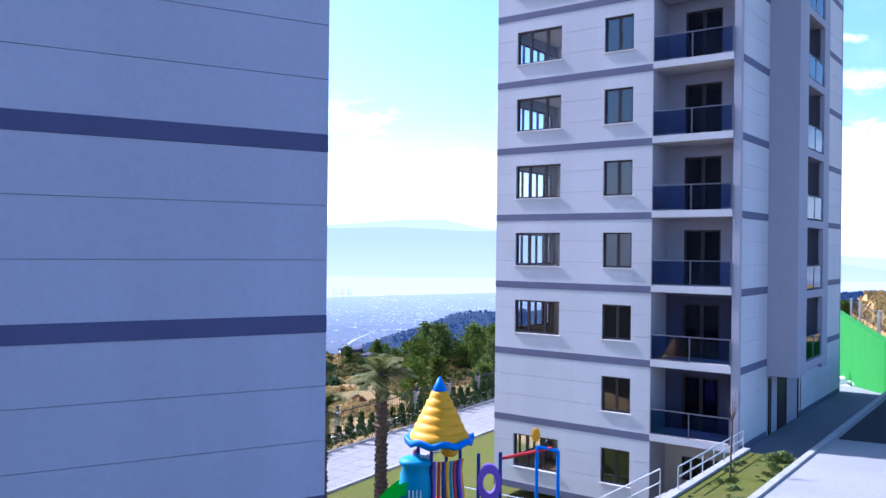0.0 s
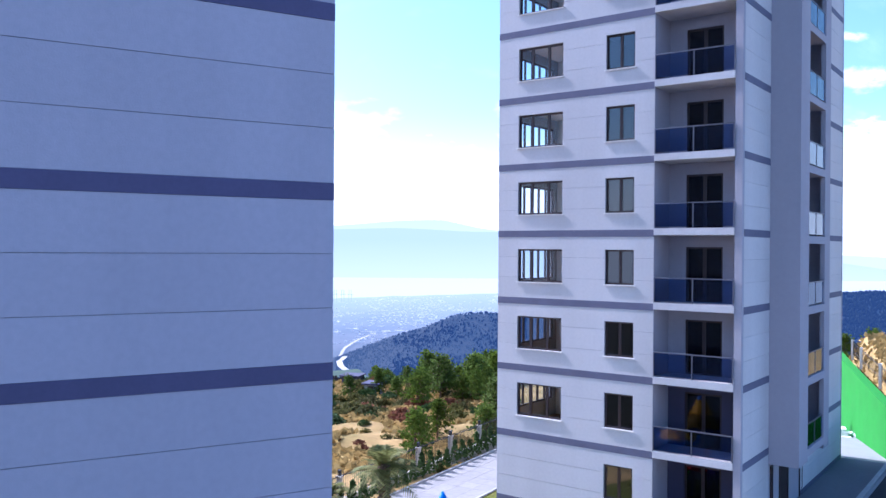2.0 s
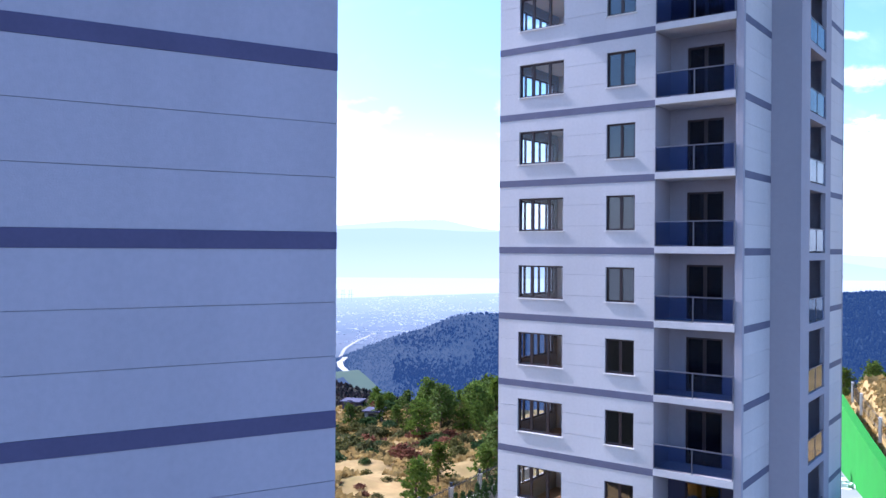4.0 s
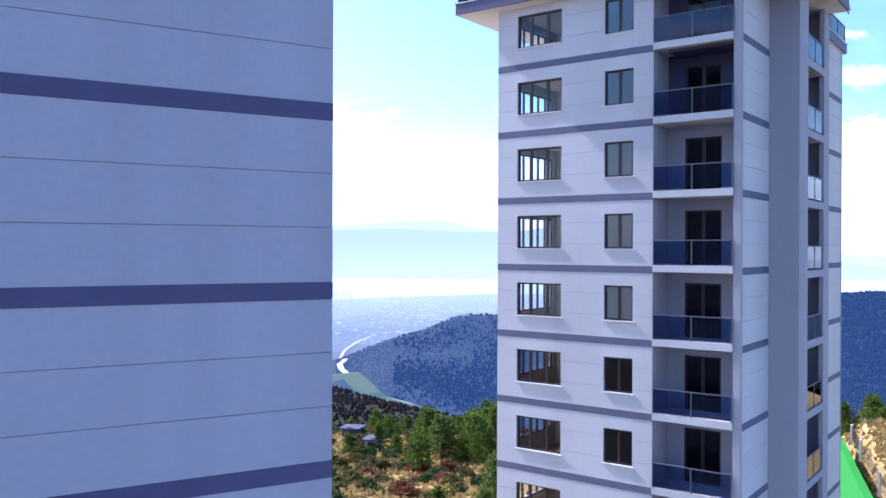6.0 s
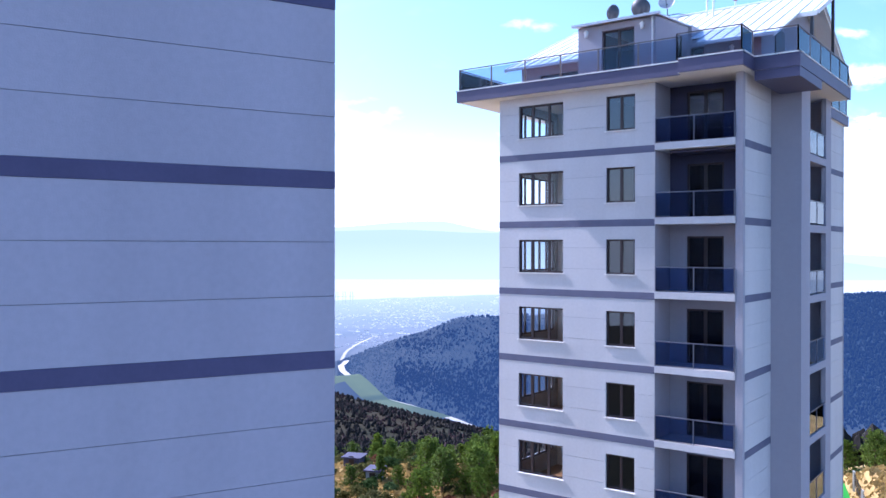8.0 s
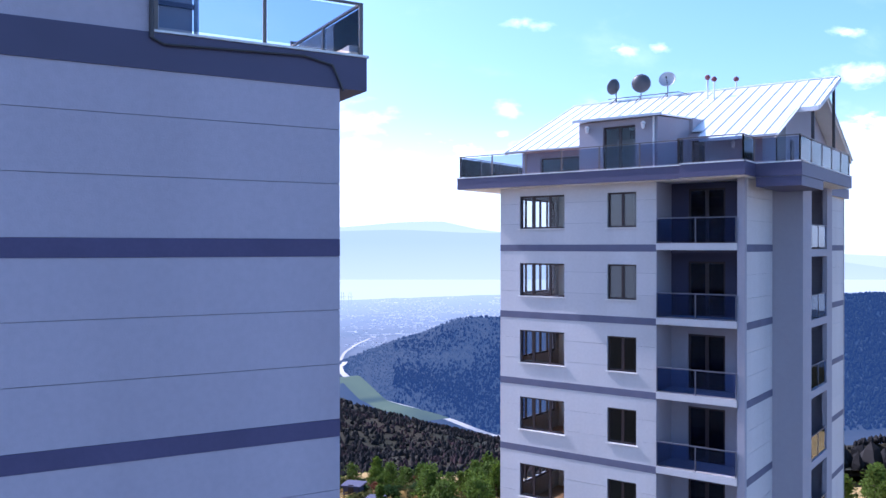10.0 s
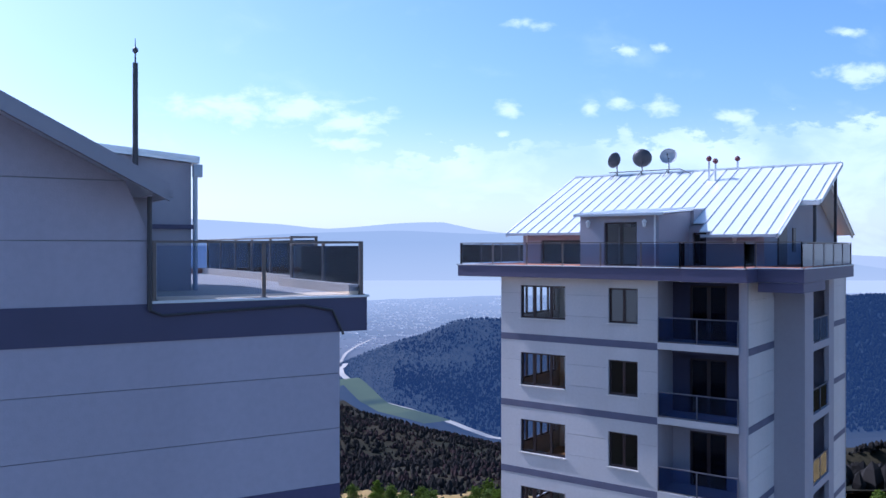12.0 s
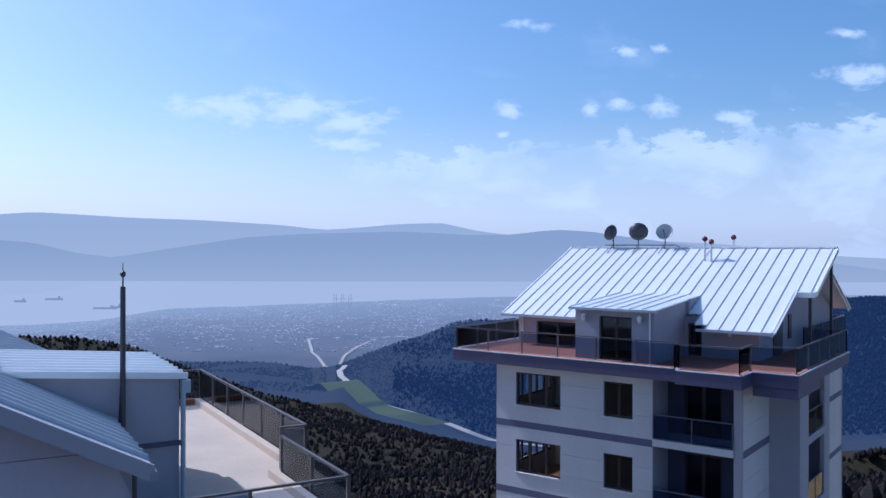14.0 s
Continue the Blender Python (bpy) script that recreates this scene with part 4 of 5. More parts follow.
def top_far(u):
    return col(u, (-800, 0, 60, 300, 500, 570, 620, 700, 780, 850, 900, 1300, 1500, 1700, 2300), (-50, -62, -66, -54, -44, -36, -38, -44, -48, -34, -28, -10, 12, 20, 30)) + noise.noise((u * 9, 0, 0)) * 2.5


def top_near(u):
    return col(u, (-800, -100, 60, 130, 200, 320, 420, 560, 700, 820, 910, 980, 1040, 1100, 1300, 1600, 2300), (-30, -24, -12, 6, 14, -4, -20, -30, -32, -28, -28, -36, -34, -24, 0, 40, 50)) + noise.noise((u * 11, 5, 0)) * 2.5


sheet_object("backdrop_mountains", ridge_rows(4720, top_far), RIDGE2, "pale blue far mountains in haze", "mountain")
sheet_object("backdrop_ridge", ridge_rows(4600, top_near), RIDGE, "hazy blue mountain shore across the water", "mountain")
# low land on all other sides, closing the view
bm = bmesh.new()
ring = [bm.verts.new((HUB.x + 4850 * math.cos(a), HUB.y + 4850 * math.sin(a), -420)) for a in np.linspace(0, 2 * math.pi, 65)[:-1]]
bm.faces.new(ring)
solid("ground_far", bm, FOREST_FLOOR, "low wooded land all round", "ground", kind="structure")

# the town: small pale blocks on the plain
rnd = random.Random(4)
verts, faces = [], []


def add_block(p, sx, sy, h, a):
    i = len(verts)
    c, s = math.cos(a), math.sin(a)
    for z in (-3, h):
        for dx, dy in ((-sx, -sy), (sx, -sy), (sx, sy), (-sx, sy)):
            verts.append((p.x + dx * c - dy * s, p.y + dx * s + dy * c, p.z + z))
    faces.extend(tuple(i + k for k in f) for f in ((4, 5, 6, 7), (0, 1, 5, 4), (1, 2, 6, 5), (2, 3, 7, 6), (3, 0, 4, 7)))


for k in range(13000):
    d = 2750 + 1500 * rnd.random() ** 0.8
    u = rnd.uniform(-0.62, 0.62)
    if noise.noise((u * 14, d * 0.004, 2.2)) < -0.12 and rnd.random() < 0.8:
        continue
    big = rnd.random() < 0.09
    add_block(fan(u, d, plain_z(u, d)), rnd.uniform(2, 5.0) * (4.5 if big else 1), rnd.uniform(2, 4.5), rnd.uniform(1.5, 5) * (0.8 if big else 1), rnd.uniform(0, 3))
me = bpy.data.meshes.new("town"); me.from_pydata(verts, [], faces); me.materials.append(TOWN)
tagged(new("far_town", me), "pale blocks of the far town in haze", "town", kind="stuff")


def strip(name, pts, width, mat, label, category, lift, height=land_z):
    """A road or field strip laid on the far land: pts of (u in picture units, distance)."""
    rows = []
    for (p0, d0), (p1, d1) in zip(pts, pts[1:]):
        for k in np.linspace(0, 1, 14)[:-1]:
            d = d0 + (d1 - d0) * k; u = ((p0 + (p1 - p0) * k) - 784) / F0
            rows.append([fan(u + s * width / d, d + s * width * 0.6, height(u, d) + lift) for s in (-1, 1)])
    return sheet_object(name, rows, mat, label, category)


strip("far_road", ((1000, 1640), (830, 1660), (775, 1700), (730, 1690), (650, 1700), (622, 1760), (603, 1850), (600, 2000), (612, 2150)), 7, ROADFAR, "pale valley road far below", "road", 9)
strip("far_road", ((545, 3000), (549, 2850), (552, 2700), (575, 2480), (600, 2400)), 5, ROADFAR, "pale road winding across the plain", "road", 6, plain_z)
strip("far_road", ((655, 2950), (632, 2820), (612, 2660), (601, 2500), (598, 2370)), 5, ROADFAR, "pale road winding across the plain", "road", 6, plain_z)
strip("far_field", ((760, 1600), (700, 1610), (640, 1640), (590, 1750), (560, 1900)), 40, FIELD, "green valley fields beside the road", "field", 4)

# ---- plants ----
BARK = material("bark", (0.12, 0.075, 0.045), 0.95, grain=0.4, grain_scale=8, bump=0.8, bump_scale=12)
NEEDLES = material("pine_needles", (0.095, 0.14, 0.018), 0.8, per_island=0.35, per_object=0.18, spec=0.2)
SHRUB = material("shrub_leaves", (0.11, 0.105, 0.03), 0.85, per_island=0.35, per_object=0.25, spec=0.2)
REDSHRUB = material("dry_red_shrub", (0.20, 0.085, 0.05), 0.9, per_island=0.35, per_object=0.2, spec=0.1)
HEDGE = material("hedge_leaves", (0.05, 0.085, 0.025), 0.85, per_island=0.3, per_object=0.15, spec=0.2)
FROND = material("palm_frond", (0.17, 0.175, 0.055), 0.75, per_island=0.3, spec=0.3)
WOODS = material("woods", (0.020, 0.018, 0.017), 0.9, per_island=0.25, spec=0.1)
WOODS2 = material("bare_woods", (0.044, 0.027, 0.027), 0.9, per_island=0.22, spec=0.1)



def leafy(m, amount=0.4):
    """Let some light through the leaves."""
    n, l = m.node_tree.nodes, m.node_tree.links
    b = n["Principled BSDF"]; t = n.new("ShaderNodeBsdfTranslucent"); mix = n.new("ShaderNodeMixShader"); mix.inputs[0].default_value = amount
    l.new(b.inputs["Base Color"].links[0].from_socket, t.inputs[0])
    l.new(b.outputs[0], mix.inputs[1]); l.new(t.outputs[0], mix.inputs[2]); l.new(mix.outputs[0], n["Material Output"].inputs[0])


for m in (NEEDLES, SHRUB, REDSHRUB, HEDGE, FROND):
    leafy(m)


def tuft(verts, faces, c, size, rnd, up=0.3, n=2):
    """A few crossing leaf blades round a point."""
    for _ in range(n):
        w = Vector((rnd.gauss(0, 1), rnd.gauss(0, 1), rnd.gauss(up, 0.7))).normalized()
        u = w.orthogonal().normalized() * size * rnd.uniform(0.3, 0.55)
        a = c + w * size * rnd.uniform(0.6, 1.2)
        i = len(verts)
        verts.extend([tuple(c - u * 0.5), tuple(c + w * size * 0.4 + u), tuple(a), tuple(c + w * size * 0.4 - u)])
        faces.append((i, i + 1, i + 2, i + 3))


def pydata(name, verts, faces, mat):
    me = bpy.data.meshes.new(name)
    me.from_pydata(verts, [], faces); me.materials.append(mat)
    return me


def pine_meshes(seed, h, wide, mat=None):
    rnd = random.Random(seed)
    bm = bmesh.new()
    rod(bm, (0, 0, -0.4), (0.05, 0, h * 0.5), 0.028 * h, 0.018 * h, 7); rod(bm, (0.05, 0, h * 0.5), (0, 0.05, h * 0.93), 0.018 * h, 0.006 * h, 6)
    verts, faces = [], []
    limbs = 26
    for i in range(limbs):
        t = 0.14 + 0.82 * (i / limbs) ** 0.9
        a = i * 2.4 + rnd.uniform(-0.4, 0.4)
        reach = wide * h * 0.5 * (1 - 0.78 * max(0, t - 0.25) / 0.75) * rnd.uniform(0.7, 1.12)
        p = Vector((0, 0, h * t)); q = p + Vector((math.cos(a) * reach, math.sin(a) * reach, reach * rnd.uniform(0.15, 0.5)))
        rod(bm, p, q, 0.008 * h, 0.003 * h, 4)
        for k in range(19):
            f = rnd.uniform(0.3, 1.05)
            c = p.lerp(q, f) + Vector((rnd.gauss(0, 1), rnd.gauss(0, 1), rnd.gauss(0.2, 0.7))) * 0.055 * h
            tuft(verts, faces, c, 0.055 * h * rnd.uniform(0.7, 1.3), rnd, 0.4, 4)
    return mesh_of(bm, BARK, "trunk"), pydata("crown", verts, faces, mat or NEEDLES)


def bush_mesh(seed, mat, name="bush"):
    rnd = random.Random(seed)
    verts, faces = [], []
    for i in range(170):
        a, e, r = rnd.uniform(0, 6.28), rnd.uniform(-0.1, 1.5), rnd.uniform(0.45, 1.0)
        c = Vector((math.cos(a) * math.cos(e) * r, math.sin(a) * math.cos(e) * r, max(0, math.sin(e)) * r * 0.85 + 0.05))
        tuft(verts, faces, c, rnd.uniform(0.13, 0.26), rnd, 0.5, 4)
    return pydata(name, verts, faces, mat)


PINES = [pine_meshes(11 + k, 1.0, w) for k, w in enumerate((0.72, 0.85, 0.62, 0.95))]
BUSHES = [bush_mesh(31 + k, m) for k, m in enumerate((SHRUB, SHRUB, REDSHRUB, HEDGE))]
rnd = random.Random(12)


def plant_pine(across, ahead, h, kind):
    trunk, crown = PINES[kind % 4]
    t = thing("pine_tree", "bushy young green pine on the sandy hillside", "tree", "pines on the hillside",
              at=spot(across, ahead, site_z(across, ahead) - 0.05), turn=rnd.uniform(0, 6.28))
    t.scale = (h, h, h * rnd.uniform(0.9, 1.1))
    part("trunk", trunk, None, t); part("crown", crown, None, t)


def plant_bush(across, ahead, r, kind):
    label = ("olive green wild shrub on the slope", "olive green wild shrub on the slope", "dry reddish shrub on the slope", "dark green wild shrub on the slope")[kind % 4]
    b = tagged(new("shrub", BUSHES[kind % 4]), label, "shrub", "shrubs on the slope")
    b.location = spot(across, ahead, site_z(across, ahead) - 0.05)
    b.rotation_euler = (0, 0, rnd.uniform(0, 6.28)); b.scale = (r, r, r * rnd.uniform(0.7, 1.1))


# single pines near the fence, then the belt on the crest, then the scatter
for u, d, h, k in ((-0.030, 62, 4.0, 0), (-0.004, 71, 4.0, 2), (0.052, 74, 3.6, 1), (0.066, 80, 4.6, 3)):
    plant_pine(u * d, d, h, k)
for i in range(30):
    d = rnd.uniform(96, 128); u = rnd.uniform(-0.035, 0.075)
    plant_pine(u * d, d, rnd.uniform(3.2, 5.4), i)
for i in range(34):
    d = rnd.uniform(105, 160); u = rnd.uniform(-0.20, -0.02)
    plant_pine(u * d, d, rnd.uniform(2.2, 4.4), i)
for i in range(34):
    d = rnd.uniform(76, 130); u = rnd.uniform(0.44, 0.66)
    plant_pine(u * d, d, rnd.uniform(3.0, 4.8), i)
for i in range(230):
    d = rnd.uniform(82, 165); u = rnd.uniform(-0.18, 0.08)
    plant_bush(u * d, d, rnd.uniform(0.7, 1.9), rnd.choice((0, 1, 1, 3, 3, 2, 0)))
for i in range(40):
    d = rnd.uniform(57, 84); u = rnd.uniform(-0.16, 0.08)
    plant_bush(u * d, d, rnd.uniform(0.3, 0.8), rnd.choice((0, 1, 2, 3)))
for u, d, r, k in ((-0.042, 84, 1.9, 2), (-0.05, 86, 1.6, 2), (-0.03, 90, 1.5, 2), (-0.11, 92, 1.8, 0), (-0.09, 88, 1.3, 1)):
    plant_bush(u * d, d, r, k)
for i in range(40):
    d = rnd.uniform(62, 120); u = rnd.uniform(0.44, 0.64)
    plant_bush(u * d, d, rnd.uniform(0.4, 1.3), rnd.choice((0, 1, 2, 3)))


def woods(name, n, near, far, u0, u1, size, mat, label, seed, keep):
    """Trees of a far slope as small uneven cones, joined: nobody could count them."""
    rnd = random.Random(seed)
    verts, faces = [], []
    for _ in range(n):
        d = near + (far - near) * rnd.random() ** 0.75; u = rnd.uniform(u0, u1)
        if not keep(u, d, rnd):
            continue
        p = fan(u, d, land_z(u, d) - 0.5)
        h = size * rnd.uniform(0.55, 1.3); r = h * rnd.uniform(0.28, 0.45)
        i = len(verts); m = 5; a0 = rnd.uniform(0, 6)
        for z, f in ((0.05, 0.8), (0.4, 1.0), (0.75, 0.55)):
            for k in range(m):
                a = a0 + 6.283 * k / m; q = r * f * rnd.uniform(0.7, 1.25)
                verts.append((p.x + q * math.cos(a), p.y + q * math.sin(a), p.z + h * (z + rnd.uniform(-0.08, 0.08))))
        verts.append((p.x + rnd.uniform(-0.2, 0.2) * r, p.y, p.z + h))
        for t in range(2):
            for k in range(m):
                k2 = (k + 1) % m
                faces.append((i + t * m + k, i + t * m + k2, i + (t + 1) * m + k2, i + (t + 1) * m + k))
        for k in range(m):
            faces.append((i + 2 * m + k, i + 2 * m + (k + 1) % m, i + 3 * m))
    return tagged(new(name, pydata(name, verts, faces, mat)), label, "woods", kind="stuff")


woods("woods", 13000, 165, 690, -0.62, 0.14, 2.6, WOODS, "dark green wooded ridge", 5, lambda u, d, r: noise.noise((u * d * 0.02, d * 0.02, 8)) > -0.25 or r.random() < 0.35)
woods("woods", 9000, 165, 700, -0.62, 0.14, 2.2, WOODS2, "brown leafless woods on the ridge", 6, lambda u, d, r: noise.noise((u * d * 0.02, d * 0.02, 8)) < 0.15)
woods("woods", 2600, 165, 700, 0.42, 0.72, 5.0, WOODS, "dark green woods below the terrace wall", 9, lambda u, d, r: True)
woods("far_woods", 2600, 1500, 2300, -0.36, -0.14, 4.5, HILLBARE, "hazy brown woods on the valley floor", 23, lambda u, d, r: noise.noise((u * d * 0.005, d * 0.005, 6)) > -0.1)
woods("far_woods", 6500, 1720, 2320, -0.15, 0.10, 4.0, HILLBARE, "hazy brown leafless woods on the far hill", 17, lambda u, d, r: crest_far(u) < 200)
woods("far_woods", 8500, 1720, 2330, -0.06, 0.10, 6.5, HILLTREE, "hazy blue-green conifers on the far hill", 7,
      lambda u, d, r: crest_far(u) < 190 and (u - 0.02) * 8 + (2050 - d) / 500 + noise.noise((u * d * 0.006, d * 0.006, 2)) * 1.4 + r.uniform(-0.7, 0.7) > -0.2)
woods("far_woods", 9000, 1720, 2330, 0.45, 0.60, 8.0, HILLTREE, "hazy blue-green conifers on the far hill", 8, lambda u, d, r: True)

# dry grass over the sandy slope
r = random.Random(21)
verts, faces = [], []
for _ in range(9000):
    d = r.uniform(55, 132); u = r.uniform(-0.17, 0.09)
    if noise.noise((u * d * 0.12, d * 0.12, 5)) < -0.15 and d < 84:
        continue
    p = spot(u * d, d, site_z(u * d, d))
    tuft(verts, faces, p, r.uniform(0.3, 0.75), r, 1.6, 2)
for _ in range(3000):
    d = r.uniform(50, 84); u = r.uniform(0.45, 0.60)
    p = spot(u * d, d, site_z(u * d, d))
    tuft(verts, faces, p, r.uniform(0.2, 0.5), r, 1.6, 2)
DRYGRASS = material("dry_grass", (0.38, 0.27, 0.10), 0.95, per_island=0.4, spec=0.1)
leafy(DRYGRASS, 0.3)
tagged(new("dry_grass", pydata("dry_grass", verts, faces, DRYGRASS)), "straw-coloured and olive wild grass on the slope", "grass", kind="stuff")

# ---- grounds round the towers ----
GRASS_Z = -0.56
FLOOR_LOW = -0.6
TURF = material("artificial_turf", (0.010, 0.23, 0.006), 0.9, stain=0.35, stain_scale=0.7, grain=0.3, grain_scale=10, bump=0.5, bump_scale=30)
GALV = material("galvanised_tube", (0.62, 0.63, 0.65), 0.4, 0.6, grain=0.15)
POSTWHITE = material("concrete_post", (0.58, 0.56, 0.52), 0.85, stain=0.3, stain_scale=1.5, grain=0.2)
BLACKMETAL = material("black_metal", (0.025, 0.025, 0.03), 0.5, 0.3, grain=0.2)
STONEWALL = material("low_wall", (0.42, 0.38, 0.32), 0.9, stain=0.3, stain_scale=1.0, grain=0.3, bump=0.4)


def plot(name, corners, z0, z1, mat, label, category):
    """A flat raised area over corners given across and ahead."""
    bm = bmesh.new()
    pts = [spot(a, b) for a, b in corners]
    prism(bm, [(p.x, p.y) for p in pts], z0, z1)
    return solid(name, bm, mat, label, category, kind="structure")


plot("lawn", [(-11.5, 20), (14, 20), (14, 30), (9.5, 37), (3.4, 51.6), (-4.9, 38.0)], FLOOR_LOW - 0.3, GRASS_Z, LAWN, "patchy green lawn round the playground", "lawn")
# lane of pale paving slabs beside the fence
lane0, lane1 = Vector((-4.8, 38.6)), Vector((3.07, 51.4))
way = (lane1 - lane0).normalized(); off = Vector((-way.y, way.x))
lane = plot("pavement", [tuple(lane0 - way * 16), tuple(lane0 + way * 30), tuple(lane0 + way * 30 + off * 4.6), tuple(lane0 - way * 16 + off * 4.6)], FLOOR_LOW - 0.3, -0.565, CONCRETE, "pale paved lane beside the fence", "pavement")
turn_lane = math.atan2((ACROSS * way.x + AHEAD * way.y).y, (ACROSS * way.x + AHEAD * way.y).x)
slab_me = mesh_of(boxes((0.01, 1.19, 0.01, 1.12, -0.03, 0.012)), PAVING, "paving_slab")
for i in range(34):
    for j in range(4):
        p = lane0 + way * (i * 1.2 - 14) + off * (0.05 + j * 1.13)
        part("paving_slab", slab_me, None, lane, at=spot(p.x, p.y, -0.563), turn=turn_lane)
for side in (-0.16, 4.6):
    for i in range(20):
        p = lane0 + way * (i * 2.0 - 14) + off * side
        bm = boxes((0.01, 1.98, 0.0, 0.15, -0.3, 0.1))
        part("kerb_stone", bm, KERB, lane, at=spot(p.x, p.y, -0.56), turn=turn_lane)

# fence: low wall, concrete posts, dark bars; clipped conifers before it
f0, f1 = lane0 + off * 6.3 - way * 13, lane0 + off * 6.3 + way * 34
flen = (f1 - f0).length
fence = thing("fence", "dark metal fence with pale concrete posts on low wall", "fence", at=spot(f0.x, f0.y, -0.75), turn=turn_lane)
part("low_wall", boxes((0, flen, -0.12, 0.12, -0.6, 0.45)), STONEWALL, fence)
post_me = mesh_of(boxes((-0.13, 0.13, -0.13, 0.13, -0.6, 1.75), (-0.16, 0.16, -0.16, 0.16, 1.75, 1.82)), STONEWALL, "post")
cap_me = mesh_of(boxes((-0.07, 0.07, -0.07, 0.07, 1.82, 2.1), (-0.1, 0.1, -0.1, 0.1, 2.1, 2.15)), BLACKMETAL, "post_lamp")
rails_me = mesh_of(boxes((0.16, 4.04, -0.02, 0.02, 0.6, 0.65), (0.16, 4.04, -0.02, 0.02, 1.75, 1.8)), BLACKMETAL, "fence_rail")
bar_me = mesh_of(boxes((-0.012, 0.012, -0.012, 0.012, 0.45, 1.95)), BLACKMETAL, "fence_bar")
k = 0
while k * 4.2 < flen:
    part("post", post_me, None, fence, at=(k * 4.2, 0, 0)); part("post_lamp", cap_me, None, fence, at=(k * 4.2, 0, 0))
    part("fence_rail", rails_me, None, fence, at=(k * 4.2, 0, 0))
    for b in range(1, 21):
        part("fence_bar", bar_me, None, fence, at=(k * 4.2 + b * 0.2, 0, 0))
    k += 1


def conifer_mesh(seed):
    r = random.Random(seed); verts, faces = [], []
    for i in range(150):
        t = r.random() ** 0.8; a = r.uniform(0, 6.28); q = 0.34 * (1 - t) ** 0.6 * r.uniform(0.6, 1.05)
        tuft(verts, faces, Vector((q * math.cos(a), q * math.sin(a), 0.1 + 1.35 * t)), 0.17, r, 0.9, 2)
    return pydata("clipped_conifer", verts, faces, HEDGE)


CONIFERS = [conifer_mesh(s) for s in (1, 2, 3)]
for i in range(40):
    p = lane0 + off * 5.3 + way * (i * 1.05 - 12)
    c = tagged(new("clipped_conifer", CONIFERS[i % 3]), "small dark green columnar conifer beside the lane", "shrub", "conifers along the fence")
    c.location = spot(p.x, p.y, -0.7); c.rotation_euler = (0, 0, i * 1.3); c.scale = (1, 1, rnd.uniform(0.85, 1.2))

# upper forecourt on the side of the tower: concrete apron, bed, kerb, asphalt
bm = bmesh.new(); prism(bm, [(20.6, -30), (60, -30), (60, 18.12), (20.36, 18.12), (20.36, 0.0), (20.6, 0.0)], -0.7, 3.0)
ramp = bmesh.new()
v = box(ramp, 9.0, 24.0, 18.13, 47.0, -1.2, 3.0)
for w in v[6:]:
    w.co.z = -0.5
solid("service_road", ramp, CONCRETE, "concrete service road sloping down behind the tower", "road", kind="structure")
solid("forecourt", bm, SHADED_CONCRETE, "concrete forecourt beside the tower with its shade in the colour", "pavement", kind="structure")
bm = bmesh.new()
v = box(bm, 23.1, 60, -30, 18.1, 2.9, 3.45)
for w in v[4:]:
    w.co.z = 3.42 + (w.co.x - 23.1) * 0.17 if w.co.x < 24 else 4.6
solid("forecourt_road", bm, CONCRETE, "sunlit concrete drive of the forecourt", "road", kind="structure")
bm = bmesh.new()
v = box(bm, 23.3, 60, 3.2, 18.05, 3.3, 3.5)
for w in v[4:]:
    w.co.z = 3.465 if w.co.x < 25 else 4.64
solid("asphalt_road", bm, ASPHALT, "dark asphalt road in the shade", "road", kind="structure")
kerb_me = mesh_of(boxes((-0.11, 0.11, 0.01, 0.99, -0.4, 0.0)), KERB, "kerb_stone")
kerb = thing("kerb", "pale stone kerb beside the planting bed", "kerb", kind="structure")
for i in range(42):
    part("kerb_stone", kerb_me, None, kerb, at=(23.0, -20 + i, 3.5))
bm = boxes((20.9, 22.85, -14, -0.3, 2.7, 3.22))
solid("planting_bed", bm, LAWN, "planting bed with grass and low weeds", "flower bed", kind="structure")
low = bush_mesh(77, SHRUB, "weed")
WEED = material("weeds", (0.16, 0.20, 0.05), 0.9, per_island=0.35, spec=0.2)
low.materials[0] = WEED
for i in range(34):
    w = tagged(new("weed_tuft", low), "low yellow-green weeds in the planting bed", "plant", "weeds in the bed")
    w.location = (rnd.uniform(21.1, 22.7), rnd.uniform(-9, -0.5), 3.2); q = rnd.uniform(0.08, 0.26); w.scale = (q, q, q * 0.8); w.rotation_euler = (0, 0, i)
for x, y, q in ((22.3, -0.9, 0.42), (22.0, -1.2, 0.36)):
    w = tagged(new("weed_tuft", low), "flowering yellow-green shrub in the planting bed", "plant", "weeds in the bed"); w.location = (x, y, 3.2); w.scale = (q, q, q)
part("retaining_kerb", boxes((20.62, 20.88, -14, -0.02, 2.9, 3.3)), KERB, kerb)

# bare sapling in the bed
sap = thing("sapling", "thin leafless sapling in the planting bed", "tree", at=(21.45, -4.2, 3.15))
bm = bmesh.new(); rod(bm, (0, 0, 0), (0.06, 0, 1.9), 0.035, 0.025, 7)
part("trunk", bm, BARK, sap)
bm = bmesh.new(); r = random.Random(3)
for i in range(12):
    a = r.uniform(0, 6.28); z = r.uniform(1.5, 2.1)
    q = Vector((0.05 + math.cos(a) * 0.28, math.sin(a) * 0.28, z + r.uniform(0.5, 1.1)))
    rod(bm, (0.05, 0, min(z, 1.9)), q, 0.012, 0.004, 4)
part("twigs", bm, BARK, sap)

